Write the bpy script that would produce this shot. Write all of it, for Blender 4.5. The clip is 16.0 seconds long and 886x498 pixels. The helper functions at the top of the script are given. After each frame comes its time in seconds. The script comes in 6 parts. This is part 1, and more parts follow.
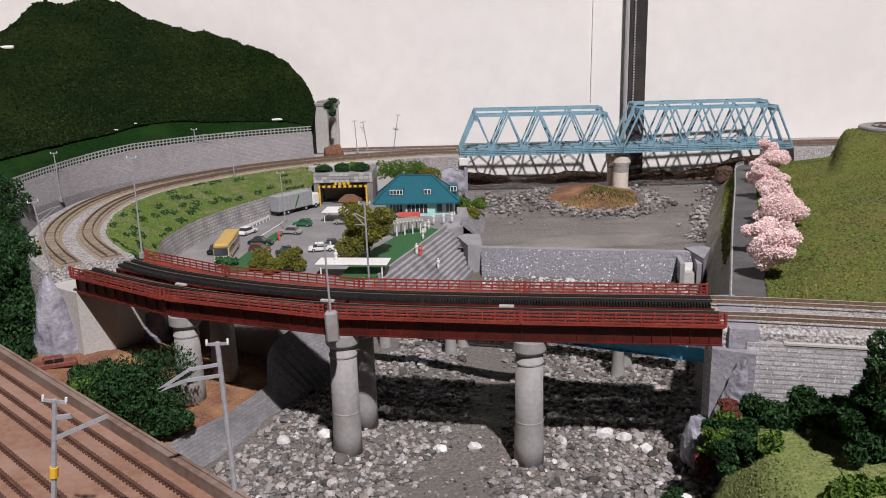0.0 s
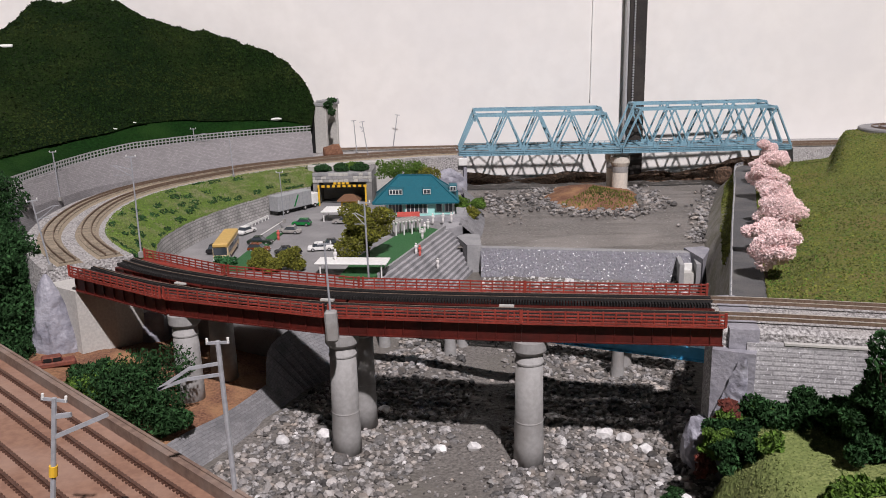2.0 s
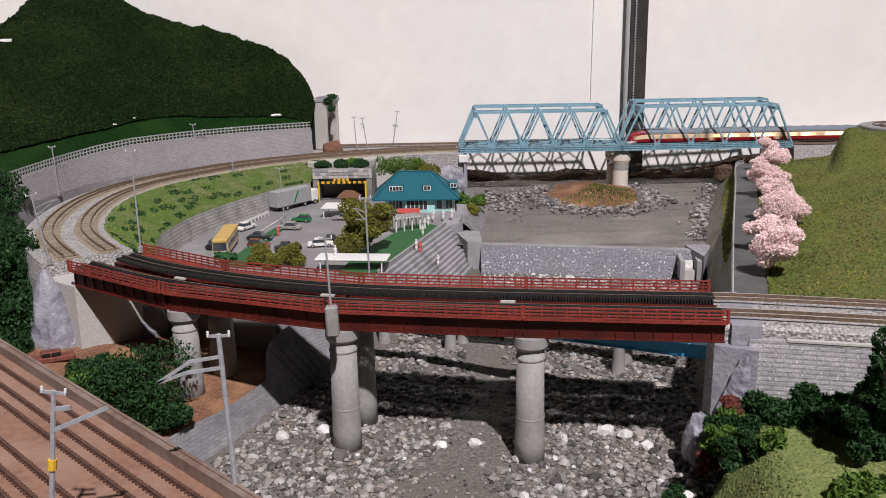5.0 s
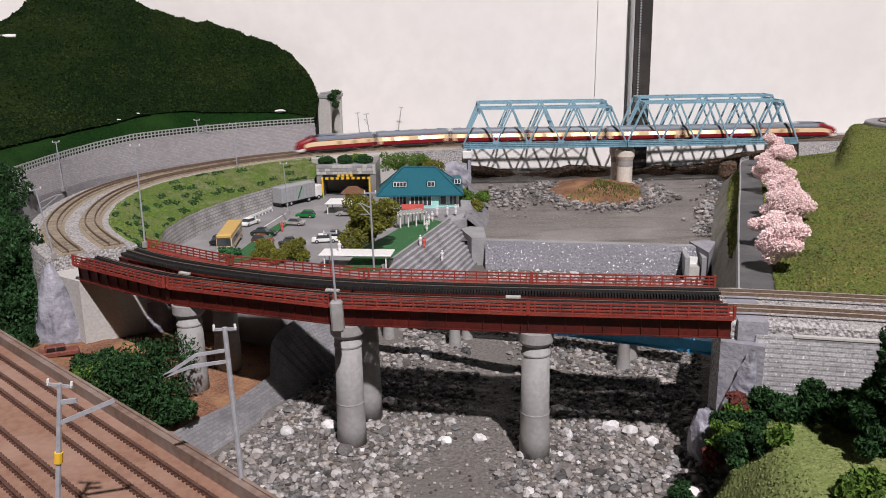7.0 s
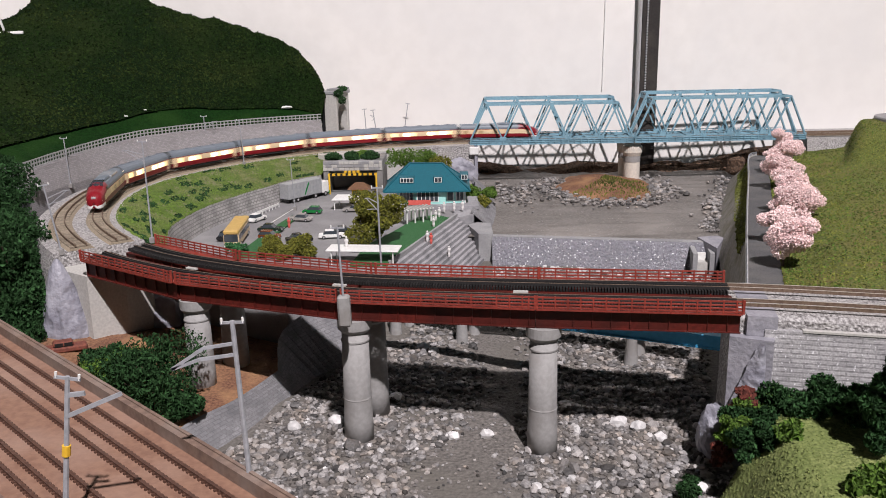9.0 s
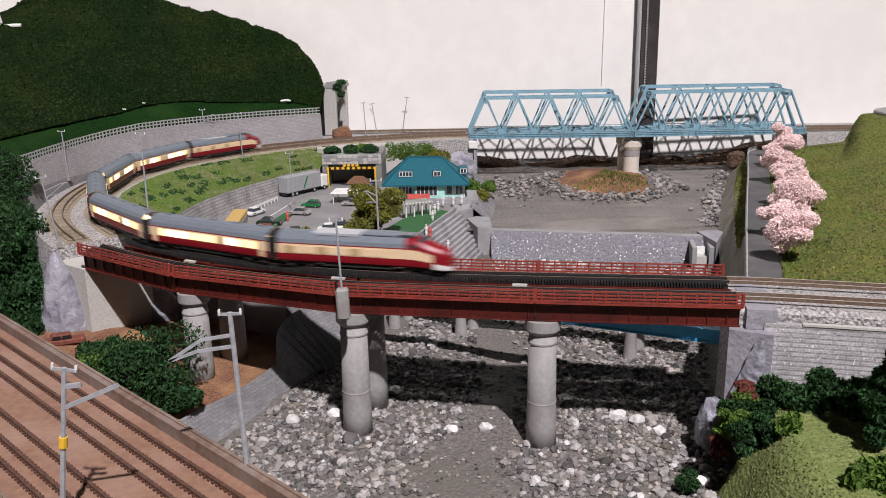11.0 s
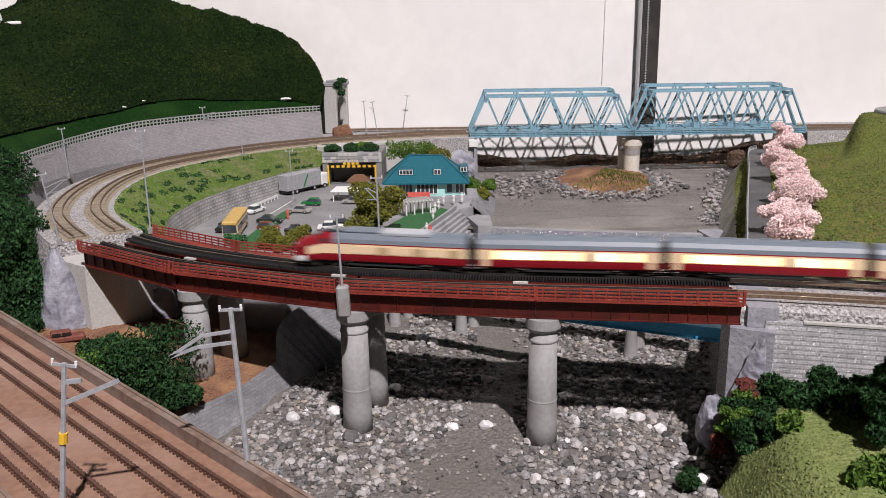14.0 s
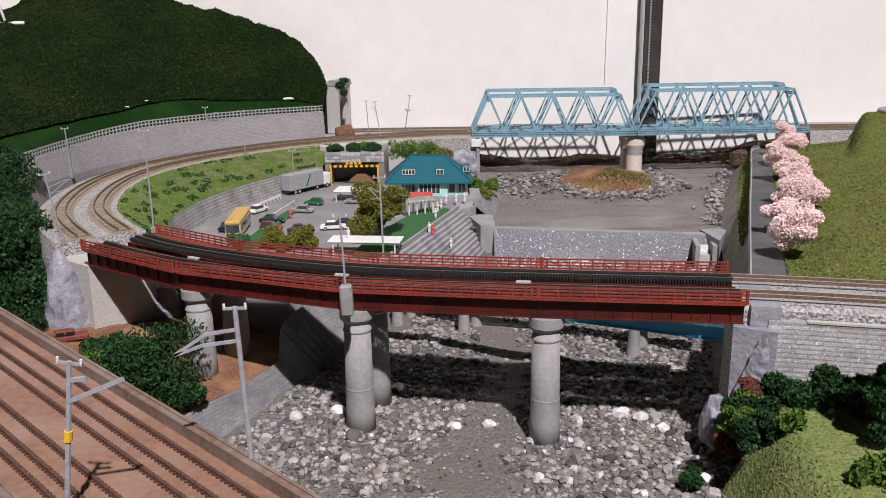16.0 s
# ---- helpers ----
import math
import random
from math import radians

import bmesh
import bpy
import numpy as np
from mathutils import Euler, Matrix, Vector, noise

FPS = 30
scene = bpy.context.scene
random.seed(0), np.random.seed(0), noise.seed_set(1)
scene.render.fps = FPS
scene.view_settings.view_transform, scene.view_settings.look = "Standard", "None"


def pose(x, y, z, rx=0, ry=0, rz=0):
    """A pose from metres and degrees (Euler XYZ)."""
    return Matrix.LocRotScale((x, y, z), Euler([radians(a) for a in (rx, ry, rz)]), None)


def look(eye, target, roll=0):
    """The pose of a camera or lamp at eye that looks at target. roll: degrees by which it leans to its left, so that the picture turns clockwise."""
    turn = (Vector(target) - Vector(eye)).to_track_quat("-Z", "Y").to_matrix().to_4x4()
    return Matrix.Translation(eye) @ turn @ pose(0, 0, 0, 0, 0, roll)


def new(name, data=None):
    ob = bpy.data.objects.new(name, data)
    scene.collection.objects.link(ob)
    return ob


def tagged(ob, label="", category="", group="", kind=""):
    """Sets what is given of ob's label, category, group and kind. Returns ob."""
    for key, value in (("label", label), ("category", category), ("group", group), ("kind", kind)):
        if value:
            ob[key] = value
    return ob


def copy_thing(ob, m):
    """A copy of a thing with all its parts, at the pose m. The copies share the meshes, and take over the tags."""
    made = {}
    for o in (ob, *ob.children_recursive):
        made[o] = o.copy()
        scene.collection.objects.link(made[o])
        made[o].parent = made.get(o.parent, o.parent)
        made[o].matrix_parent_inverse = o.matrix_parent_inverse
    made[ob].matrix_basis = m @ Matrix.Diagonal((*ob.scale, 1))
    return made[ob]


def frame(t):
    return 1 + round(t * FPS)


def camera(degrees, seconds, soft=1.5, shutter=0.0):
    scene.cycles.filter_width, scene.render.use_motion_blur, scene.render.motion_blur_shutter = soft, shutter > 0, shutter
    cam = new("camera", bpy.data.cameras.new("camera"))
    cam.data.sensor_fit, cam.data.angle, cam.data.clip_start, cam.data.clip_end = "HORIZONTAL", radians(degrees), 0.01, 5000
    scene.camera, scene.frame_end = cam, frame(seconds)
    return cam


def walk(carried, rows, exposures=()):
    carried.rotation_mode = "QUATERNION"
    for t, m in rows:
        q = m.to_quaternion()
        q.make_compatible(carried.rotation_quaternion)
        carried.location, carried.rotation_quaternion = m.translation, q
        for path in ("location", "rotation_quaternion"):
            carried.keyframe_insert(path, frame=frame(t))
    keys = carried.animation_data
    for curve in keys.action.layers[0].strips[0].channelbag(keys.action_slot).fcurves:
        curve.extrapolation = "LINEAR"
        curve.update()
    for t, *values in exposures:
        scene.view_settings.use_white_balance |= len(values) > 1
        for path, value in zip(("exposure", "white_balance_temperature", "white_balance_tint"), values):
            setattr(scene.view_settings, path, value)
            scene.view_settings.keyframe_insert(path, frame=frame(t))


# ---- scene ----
cam = camera(56.15, 16.0, soft=0.95, shutter=0.9)
PATH = [
    (0.0, (0.0022, -0.0033, 0.1719), (-0.0030, 1.9393, -0.3036), -1.27),
    (0.5, (0.0017, -0.0028, 0.1715), (-0.0012, 1.9398, -0.3043), -1.14),
    (1.0, (0.0014, -0.0025, 0.1712), (0.0033, 1.9395, -0.3070), -1.07),
    (1.5, (0.0012, -0.0022, 0.1710), (0.0045, 1.9395, -0.3082), -1.08),
    (2.0, (0.0011, -0.0025, 0.1712), (-0.0004, 1.9403, -0.3036), -1.11),
    (2.5, (0.0007, -0.0024, 0.1710), (-0.0010, 1.9408, -0.3025), -1.07),
    (3.0, (0.0004, -0.0018, 0.1709), (-0.0003, 1.9411, -0.3035), -1.00),
    (3.5, (0.0004, -0.0019, 0.1706), (-0.0002, 1.9412, -0.3032), -0.98),
    (4.0, (-0.0000, -0.0013, 0.1699), (0.0018, 1.9412, -0.3059), -0.92),
    (6.5, (-0.0013, 0.0002, 0.1676), (-0.0043, 1.9408, -0.3164), -0.85),
    (7.0, (-0.0021, 0.0006, 0.1672), (-0.0079, 1.9406, -0.3191), -0.85),
    (7.5, (-0.0020, 0.0005, 0.1669), (-0.0136, 1.9408, -0.3181), -0.92),
    (8.0, (-0.0023, 0.0006, 0.1665), (-0.0167, 1.9405, -0.3199), -0.95),
    (8.5, (-0.0027, 0.0013, 0.1658), (-0.0201, 1.9406, -0.3231), -0.89),
    (9.0, (-0.0027, 0.0017, 0.1652), (-0.0242, 1.9400, -0.3271), -1.00),
    (11.5, (-0.0027, 0.0031, 0.1635), (-0.0217, 1.9382, -0.3416), -0.89),
    (12.0, (-0.0028, 0.0029, 0.1636), (-0.0230, 1.9386, -0.3391), -0.95),
    (12.5, (-0.0030, 0.0031, 0.1632), (-0.0211, 1.9382, -0.3419), -0.86),
    (13.0, (-0.0033, 0.0038, 0.1623), (-0.0200, 1.9386, -0.3436), -0.83),
    (13.5, (-0.0033, 0.0036, 0.1622), (-0.0209, 1.9383, -0.3443), -0.82),
    (14.0, (-0.0033, 0.0036, 0.1622), (-0.0221, 1.9384, -0.3440), -0.81),
    (14.5, (-0.0036, 0.0038, 0.1618), (-0.0213, 1.9380, -0.3467), -0.81),
    (15.0, (-0.0037, 0.0037, 0.1615), (-0.0219, 1.9378, -0.3474), -0.84),
    (15.5, (-0.0038, 0.0031, 0.1617), (-0.0246, 1.9374, -0.3463), -0.87),
    (16.0, (-0.0040, 0.0030, 0.1618), (-0.0276, 1.9378, -0.3440), -0.84),
]
walk(cam, [(t, look(eye, target, roll)) for t, eye, target, roll in PATH], [(0.0, -0.05), (4.0, -0.05), (7.0, 0.02), (9.0, 0.06), (16.0, 0.08)])

# ---- light: a dim room and one spot lamp above and behind the visitor ----
world = bpy.data.worlds.new("room_light")
scene.world = world
world.use_nodes = True
world.node_tree.nodes["Background"].inputs[0].default_value = (0.88, 0.94, 1.0, 1)
world.node_tree.nodes["Background"].inputs[1].default_value = 0.006
spot = bpy.data.lights.new("ceiling_spot", "SPOT")
spot.energy, spot.shadow_soft_size, spot.spot_size, spot.spot_blend = 2380.0, 0.085, radians(78), 0.5
spot.color = (1.0, 0.928, 0.95)
lamp = new("ceiling_spot", spot)
lamp.matrix_world = look((0.95, -3.0, 5.0), (0.05, 0.9, 0.0))


# ---- helpers ----
def mix_node(nt, a, b, fac):
    m = nt.nodes.new("ShaderNodeMix")
    m.data_type = "RGBA"
    for sock, v in ((m.inputs[0], fac), (m.inputs[6], a), (m.inputs[7], b)):
        if isinstance(v, bpy.types.NodeSocket):
            nt.links.new(v, sock)
        elif isinstance(v, tuple):
            sock.default_value = (*v, 1)
        else:
            sock.default_value = v
    return m.outputs[2]


def noise_node(nt, co, scale, detail=4, lo=0.35, hi=0.65):
    n = nt.nodes.new("ShaderNodeTexNoise")
    n.inputs["Scale"].default_value, n.inputs["Detail"].default_value = scale, detail
    nt.links.new(co, n.inputs["Vector"])
    r = nt.nodes.new("ShaderNodeMapRange")
    r.inputs[1].default_value, r.inputs[2].default_value = lo, hi
    nt.links.new(n.outputs[0], r.inputs[0])
    return r.outputs[0]


def mat(name, c1, c2=None, fine=900, coarse=60, c3=None, rough=0.75, bump=0.4, depth=0.0006, metal=0.0, spread=0.0, island=0.0, spec=0.4, glow=None, speck=None):
    """Two scales of colour change (fine grain c1-c2, coarse stains towards c3), relief, and change from piece to piece."""
    m = bpy.data.materials.new(name)
    m.use_nodes = True
    nt = m.node_tree
    bs = nt.nodes["Principled BSDF"]
    co = nt.nodes.new("ShaderNodeTexCoord").outputs["Object"]
    c2 = c2 or tuple(min(1, v * 0.72) for v in c1)
    col = mix_node(nt, c1, c2, noise_node(nt, co, fine))
    if c3:
        col = mix_node(nt, col, c3, noise_node(nt, co, coarse, 5, 0.45, 0.72))
    if speck:
        col = mix_node(nt, col, speck[0], noise_node(nt, co, speck[1], 2, speck[2], speck[2] + 0.03))
    if spread:
        inf = nt.nodes.new("ShaderNodeObjectInfo").outputs["Random"]
        col = vary(nt, col, inf, spread)
    if island:
        inf = nt.nodes.new("ShaderNodeNewGeometry").outputs["Random Per Island"]
        col = vary(nt, col, inf, island)
    nt.links.new(col, bs.inputs["Base Color"])
    bs.inputs["Roughness"].default_value, bs.inputs["Metallic"].default_value = rough, metal
    bs.inputs["Specular IOR Level"].default_value = spec
    if bump:
        b = nt.nodes.new("ShaderNodeBump")
        b.inputs["Strength"].default_value, b.inputs["Distance"].default_value = bump, depth
        nt.links.new(noise_node(nt, co, fine * 0.8, 5, 0.2, 0.8), b.inputs["Height"])
        nt.links.new(b.outputs[0], bs.inputs["Normal"])
    if glow:
        bs.inputs["Emission Color"].default_value, bs.inputs["Emission Strength"].default_value = (*glow[0], 1), glow[1]
    return m


def vary(nt, col, rnd, amount):
    h = nt.nodes.new("ShaderNodeHueSaturation")
    r = nt.nodes.new("ShaderNodeMapRange")
    r.inputs[3].default_value, r.inputs[4].default_value = 1 - amount, 1 + amount
    nt.links.new(rnd, r.inputs[0])
    nt.links.new(r.outputs[0], h.inputs["Value"])
    nt.links.new(col, h.inputs["Color"])
    return h.outputs[0]


def blocks(name, c1, c2, joint, w, h, c3=None, rough=0.85, gap=0.06, speck=None):
    """Cast block courses: brick pattern in metres, joints recessed by relief."""
    m = mat(name, c1, c2, 700, 50, c3, rough, 0, speck=speck)
    nt = m.node_tree
    bs = nt.nodes["Principled BSDF"]
    uv = nt.nodes.new("ShaderNodeUVMap").outputs[0]
    b = nt.nodes.new("ShaderNodeTexBrick")
    b.inputs["Scale"].default_value = 1.0
    b.inputs["Brick Width"].default_value, b.inputs["Row Height"].default_value = w, h
    b.inputs["Mortar Size"].default_value, b.inputs["Mortar Smooth"].default_value = gap * h, 0.3
    b.inputs["Color1"].default_value, b.inputs["Color2"].default_value = (0.85, 0.85, 0.85, 1), (1.1, 1.1, 1.1, 1)
    b.inputs["Mortar"].default_value = (joint, joint, joint, 1)
    nt.links.new(uv, b.inputs["Vector"])
    old = bs.inputs["Base Color"].links[0].from_socket
    mul = nt.nodes.new("ShaderNodeMix")
    mul.data_type, mul.blend_type = "RGBA", "MULTIPLY"
    mul.inputs[0].default_value = 1
    nt.links.new(old, mul.inputs[6]), nt.links.new(b.outputs[0], mul.inputs[7])
    nt.links.new(mul.outputs[2], bs.inputs["Base Color"])
    bp = nt.nodes.new("ShaderNodeBump")
    bp.inputs["Strength"].default_value, bp.inputs["Distance"].default_value, bp.invert = 0.6, 0.0006, True
    nt.links.new(b.outputs[1], bp.inputs["Height"])
    nt.links.new(bp.outputs[0], bs.inputs["Normal"])
    return m


def part(name, bm, material, parent=None, label="", smooth=False):
    if isinstance(bm, bpy.types.Mesh):
        me = bm
    else:
        me = bpy.data.meshes.new(name)
        bmesh.ops.recalc_face_normals(bm, faces=bm.faces)
        bm.to_mesh(me)
        bm.free()
    if not me.materials:
        for mm in (material if isinstance(material, (list, tuple)) else [material]):
            me.materials.append(mm)
    if smooth:
        for p in me.polygons:
            p.use_smooth = True
    ob = new(name, me)
    if parent:
        ob.parent = parent
    if label:
        ob["label"] = label
    return ob


def thing(name, label, category, m=None, group=""):
    ob = new(name)
    ob.empty_display_size = 0.01
    if m is not None:
        ob.matrix_world = m
    return tagged(ob, label, category, group)


def box(bm, x0, x1, y0, y1, z0, z1, m=None):
    r = bmesh.ops.create_cube(bm, size=1, matrix=Matrix.Translation(((x0 + x1) / 2, (y0 + y1) / 2, (z0 + z1) / 2)) @ Matrix.Diagonal((x1 - x0, y1 - y0, z1 - z0, 1)))
    if m is not None:
        bmesh.ops.transform(bm, matrix=m, verts=r["verts"])
    return bm


def B(*a, bevel=0.0):
    bm = box(bmesh.new(), *a)
    if bevel:
        bmesh.ops.bevel(bm, geom=list(bm.edges), offset=bevel, segments=1, affect="EDGES")
    return bm


def beam(bm, a, b, w, h, up=(0, 0, 1)):
    """A bar of section w x h from a to b."""
    a, b = Vector(a), Vector(b)
    d = (b - a).normalized()
    s = d.cross(Vector(up))
    s = s.normalized() if s.length > 1e-4 else Vector((1, 0, 0))
    u = s.cross(d)
    v = [bm.verts.new(p + s * (i * w / 2) + u * (j * h / 2)) for p in (a, b) for i, j in ((-1, -1), (1, -1), (1, 1), (-1, 1))]
    for f in ((3, 2, 1, 0), (4, 5, 6, 7), (0, 1, 5, 4), (1, 2, 6, 5), (2, 3, 7, 6), (3, 0, 4, 7)):
        bm.faces.new([v[i] for i in f])
    return bm


def tube(bm, a, b, r, seg=8, r2=None):
    a, b = Vector(a), Vector(b)
    q = (b - a).to_track_quat("Z", "Y").to_matrix().to_4x4()
    bmesh.ops.create_cone(bm, cap_ends=True, segments=seg, radius1=r, radius2=r if r2 is None else r2, depth=(b - a).length, matrix=Matrix.Translation((a + b) / 2) @ q)
    return bm


def lathe(bm, prof, seg=20, at=(0, 0)):
    rings = [[bm.verts.new((at[0] + r * math.cos(6.28318 * i / seg), at[1] + r * math.sin(6.28318 * i / seg), z)) for i in range(seg)] for r, z in prof]
    for p, q in zip(rings, rings[1:]):
        for i in range(seg):
            bm.faces.new((p[i], p[(i + 1) % seg], q[(i + 1) % seg], q[i]))
    bm.faces.new(rings[-1])
    bm.faces.new(rings[0][::-1])
    return bm


def slab(bm, poly, z0, z1):
    top = [bm.verts.new((x, y, z1)) for x, y in poly]
    low = [bm.verts.new((x, y, z0)) for x, y in poly]
    bm.faces.new(top)
    bm.faces.new(low[::-1])
    for i in range(len(poly)):
        j = (i + 1) % len(poly)
        bm.faces.new((top[j], top[i], low[i], low[j]))
    return bm


def curve_through(pts, step=0.004):
    """Equal steps along a smooth line through the points."""
    p = np.array(pts, float)
    p = np.vstack([2 * p[0] - p[1], p, 2 * p[-1] - p[-2]])
    out = []
    for i in range(1, len(p) - 2):
        for t in np.linspace(0, 1, 60, endpoint=False):
            out.append(0.5 * (2 * p[i] + (p[i + 1] - p[i - 1]) * t + (2 * p[i - 1] - 5 * p[i] + 4 * p[i + 1] - p[i + 2]) * t * t + (3 * p[i] - p[i - 1] - 3 * p[i + 1] + p[i + 2]) * t ** 3))
    out = np.array(out + [p[-2]])
    s = np.r_[0, np.cumsum(np.hypot(*np.diff(out, axis=0).T[:2]))]
    n = max(2, int(s[-1] / step))
    g = np.linspace(0, s[-1], n + 1)
    return np.c_[[np.interp(g, s, out[:, k]) for k in range(out.shape[1])]].T


def smooth_line(p, k):
    for _ in range(k):
        p = p.copy()
        p[1:-1] = (p[:-2] + 2 * p[1:-1] + p[2:]) / 4
    return p


def normals(p):
    d = np.gradient(p[:, :2], axis=0)
    d /= np.hypot(*d.T)[:, None]
    return np.c_[-d[:, 1], d[:, 0]]


def sweep(path, prof, uv=False, closed=True):
    """A bmesh: the profile of (sideways, up) carried along the path."""
    bm = bmesh.new()
    lay = bm.loops.layers.uv.new() if uv else None
    n = normals(path)
    z = path[:, 2] if path.shape[1] > 2 else np.zeros(len(path))
    rings = [[bm.verts.new((q[0] + k[0] * o, q[1] + k[1] * o, zz + h)) for o, h in prof] for q, k, zz in zip(path, n, z)]
    s = np.r_[0, np.cumsum(np.hypot(*np.diff(path[:, :2], axis=0).T))]
    t = np.r_[0, np.cumsum([math.dist(a, b) for a, b in zip(prof, prof[1:] + prof[:1])])]
    m = len(prof)
    for i in range(len(rings) - 1):
        for j in range(m if closed else m - 1):
            k = (j + 1) % m
            f = bm.faces.new((rings[i][j], rings[i + 1][j], rings[i + 1][k], rings[i][k]))
            if uv:
                for lp, c in zip(f.loops, ((s[i], t[j]), (s[i + 1], t[j]), (s[i + 1], t[j + 1]), (s[i], t[j + 1]))):
                    lp[lay].uv = c
    if closed:
        bm.faces.new(rings[0])
        bm.faces.new(rings[-1][::-1])
    return bm


def sheet(name, material, fn, nu, nv, label="", kind="structure", category="ground", smooth=True):
    """A grid of fn(u, v) -> x, y, z with u, v in 0..1."""
    u, v = np.meshgrid(np.linspace(0, 1, nu), np.linspace(0, 1, nv), indexing="ij")
    co = np.array([fn(a, b) for a, b in zip(u.ravel(), v.ravel())])
    idx = np.arange(nu * nv).reshape(nu, nv)
    f = np.stack([idx[:-1, :-1], idx[1:, :-1], idx[1:, 1:], idx[:-1, 1:]], -1).reshape(-1, 4)
    me = bpy.data.meshes.new(name)
    me.from_pydata(co.tolist(), [], f.tolist())
    lay = me.uv_layers.new()
    ob = part(name, me, material, smooth=smooth)
    return tagged(ob, label, category, "", kind)


def rough_z(x, y, amp, scale):
    return amp * (noise.noise((x * scale, y * scale, 1.7)) + 0.5 * noise.noise((x * scale * 2.7, y * scale * 2.7, 5.1)))


def scatter(name, material, places, label, category, parent=None, kind="stuff", flat=0.65):
    """Many small uneven stones joined into one mesh: rows of x, y, z, radius."""
    rng = np.random.default_rng(3)
    ph = (1 + 5 ** 0.5) / 2
    iv = np.array([(-1, ph, 0), (1, ph, 0), (-1, -ph, 0), (1, -ph, 0), (0, -1, ph), (0, 1, ph), (0, -1, -ph), (0, 1, -ph), (ph, 0, -1), (ph, 0, 1), (-ph, 0, -1), (-ph, 0, 1)]) / 1.9
    it = np.array(ICO)
    vs, fs = [], []
    for i, (x, y, z, r) in enumerate(places):
        q = Euler(rng.uniform(0, 6, 3)).to_matrix()
        v = iv * rng.uniform(0.7, 1.15, (12, 1)) @ np.array(q) * r * rng.uniform(0.7, 1.25, 3)
        v[:, 2] *= flat
        vs.append(v + (x, y, z))
        fs.append(it + 12 * i)
    me = bpy.data.meshes.new(name)
    me.from_pydata(np.vstack(vs).tolist(), [], np.vstack(fs).tolist())
    ob = part(name, me, material, parent)
    return tagged(ob, label, category, "", kind) if not parent else tagged(ob, label, "", "", kind)


ICO = [(0, 11, 5), (0, 5, 1), (0, 1, 7), (0, 7, 10), (0, 10, 11), (1, 5, 9), (5, 11, 4), (11, 10, 2), (10, 7, 6), (7, 1, 8), (3, 9, 4), (3, 4, 2), (3, 2, 6), (3, 6, 8), (3, 8, 9), (4, 9, 5), (2, 4, 11), (6, 2, 10), (8, 6, 7), (9, 8, 1)]


def streaked(m, dark, along=9.0, across=34.0):
    """Lays long dark damp streaks over a material."""
    nt = m.node_tree
    bs = nt.nodes["Principled BSDF"]
    mp = nt.nodes.new("ShaderNodeMapping")
    mp.inputs["Scale"].default_value = (along, across, 1)
    nt.links.new(nt.nodes.new("ShaderNodeTexCoord").outputs["Object"], mp.inputs[0])
    old = bs.inputs["Base Color"].links[0].from_socket
    nt.links.new(mix_node(nt, old, dark, noise_node(nt, mp.outputs[0], 1.0, 7, 0.50, 0.80)), bs.inputs["Base Color"])
    return m


# ---- materials ----
M_WALL = mat("white_wall", (0.83, 0.81, 0.78), (0.79, 0.77, 0.74), 40, 3, (0.73, 0.72, 0.71), 0.9, 0.05)
M_PILLAR = mat("dark_pillar", (0.035, 0.03, 0.028), (0.02, 0.018, 0.017), 300, 20, (0.07, 0.06, 0.05), 0.55)
M_STEEL = mat("pale_steel", (0.55, 0.55, 0.56), (0.45, 0.45, 0.46), 600, 30, None, 0.4, 0.1, metal=0.3)
M_GRAVEL = mat("river_gravel", (0.20, 0.185, 0.17), (0.10, 0.092, 0.086), 420, 18, (0.14, 0.13, 0.115), 0.8, 0.8, 0.0015)
M_STONE = mat("river_stone", (0.265, 0.255, 0.25), (0.13, 0.126, 0.126), 420, 90, (0.25, 0.215, 0.185), 0.65, 0.6, island=0.8)
M_STONE_ONE = mat("river_stone_single", (0.37, 0.36, 0.36), (0.24, 0.23, 0.23), 500, 90, (0.33, 0.29, 0.25), 0.75, 0.4, spread=0.6)
M_WHITE_STONE = mat("white_stone", (0.72, 0.71, 0.70), (0.55, 0.54, 0.54), 300, 60, None, 0.6, 0.4, spread=0.2)
M_MUD = streaked(mat("river_mud", (0.205, 0.187, 0.172), (0.12, 0.110, 0.101), 260, 11, (0.26, 0.238, 0.22), 0.55, 0.8, 0.0015, speck=((0.5, 0.48, 0.46), 420, 0.69)), (0.075, 0.068, 0.058))
M_SOIL = mat("red_brown_soil", (0.26, 0.13, 0.075), (0.12, 0.055, 0.035), 500, 30, (0.36, 0.20, 0.10), 0.9, 0.9, 0.0014)
M_DARKSOIL = mat("dark_soil", (0.17, 0.105, 0.068), (0.045, 0.030, 0.022), 300, 30, None, 0.95, 1.0, 0.002)
M_GRASS = mat("grass_mat", (0.18, 0.205, 0.042), (0.06, 0.08, 0.017), 600, 16, (0.17, 0.135, 0.045), 0.95, 1.0, 0.0022, speck=((0.7, 0.72, 0.62), 420, 0.79))
M_TUFT = mat("grass_tufts", (0.11, 0.20, 0.025), (0.05, 0.10, 0.015), 600, 40, None, 0.95, 0.4, island=0.4)
M_HILL = mat("dark_hill_flock", (0.0112, 0.0262, 0.0072), (0.0035, 0.010, 0.003), 420, 9, (0.023, 0.037, 0.010), 0.98, 1.0, 0.004, spec=0.08, speck=((0.5, 0.55, 0.5), 260, 0.83))
M_HILL2 = mat("smooth_green_felt", (0.008, 0.034, 0.006), (0.004, 0.017, 0.003), 300, 20, (0.014, 0.042, 0.008), 0.95, 0.8, 0.002, spec=0.08)
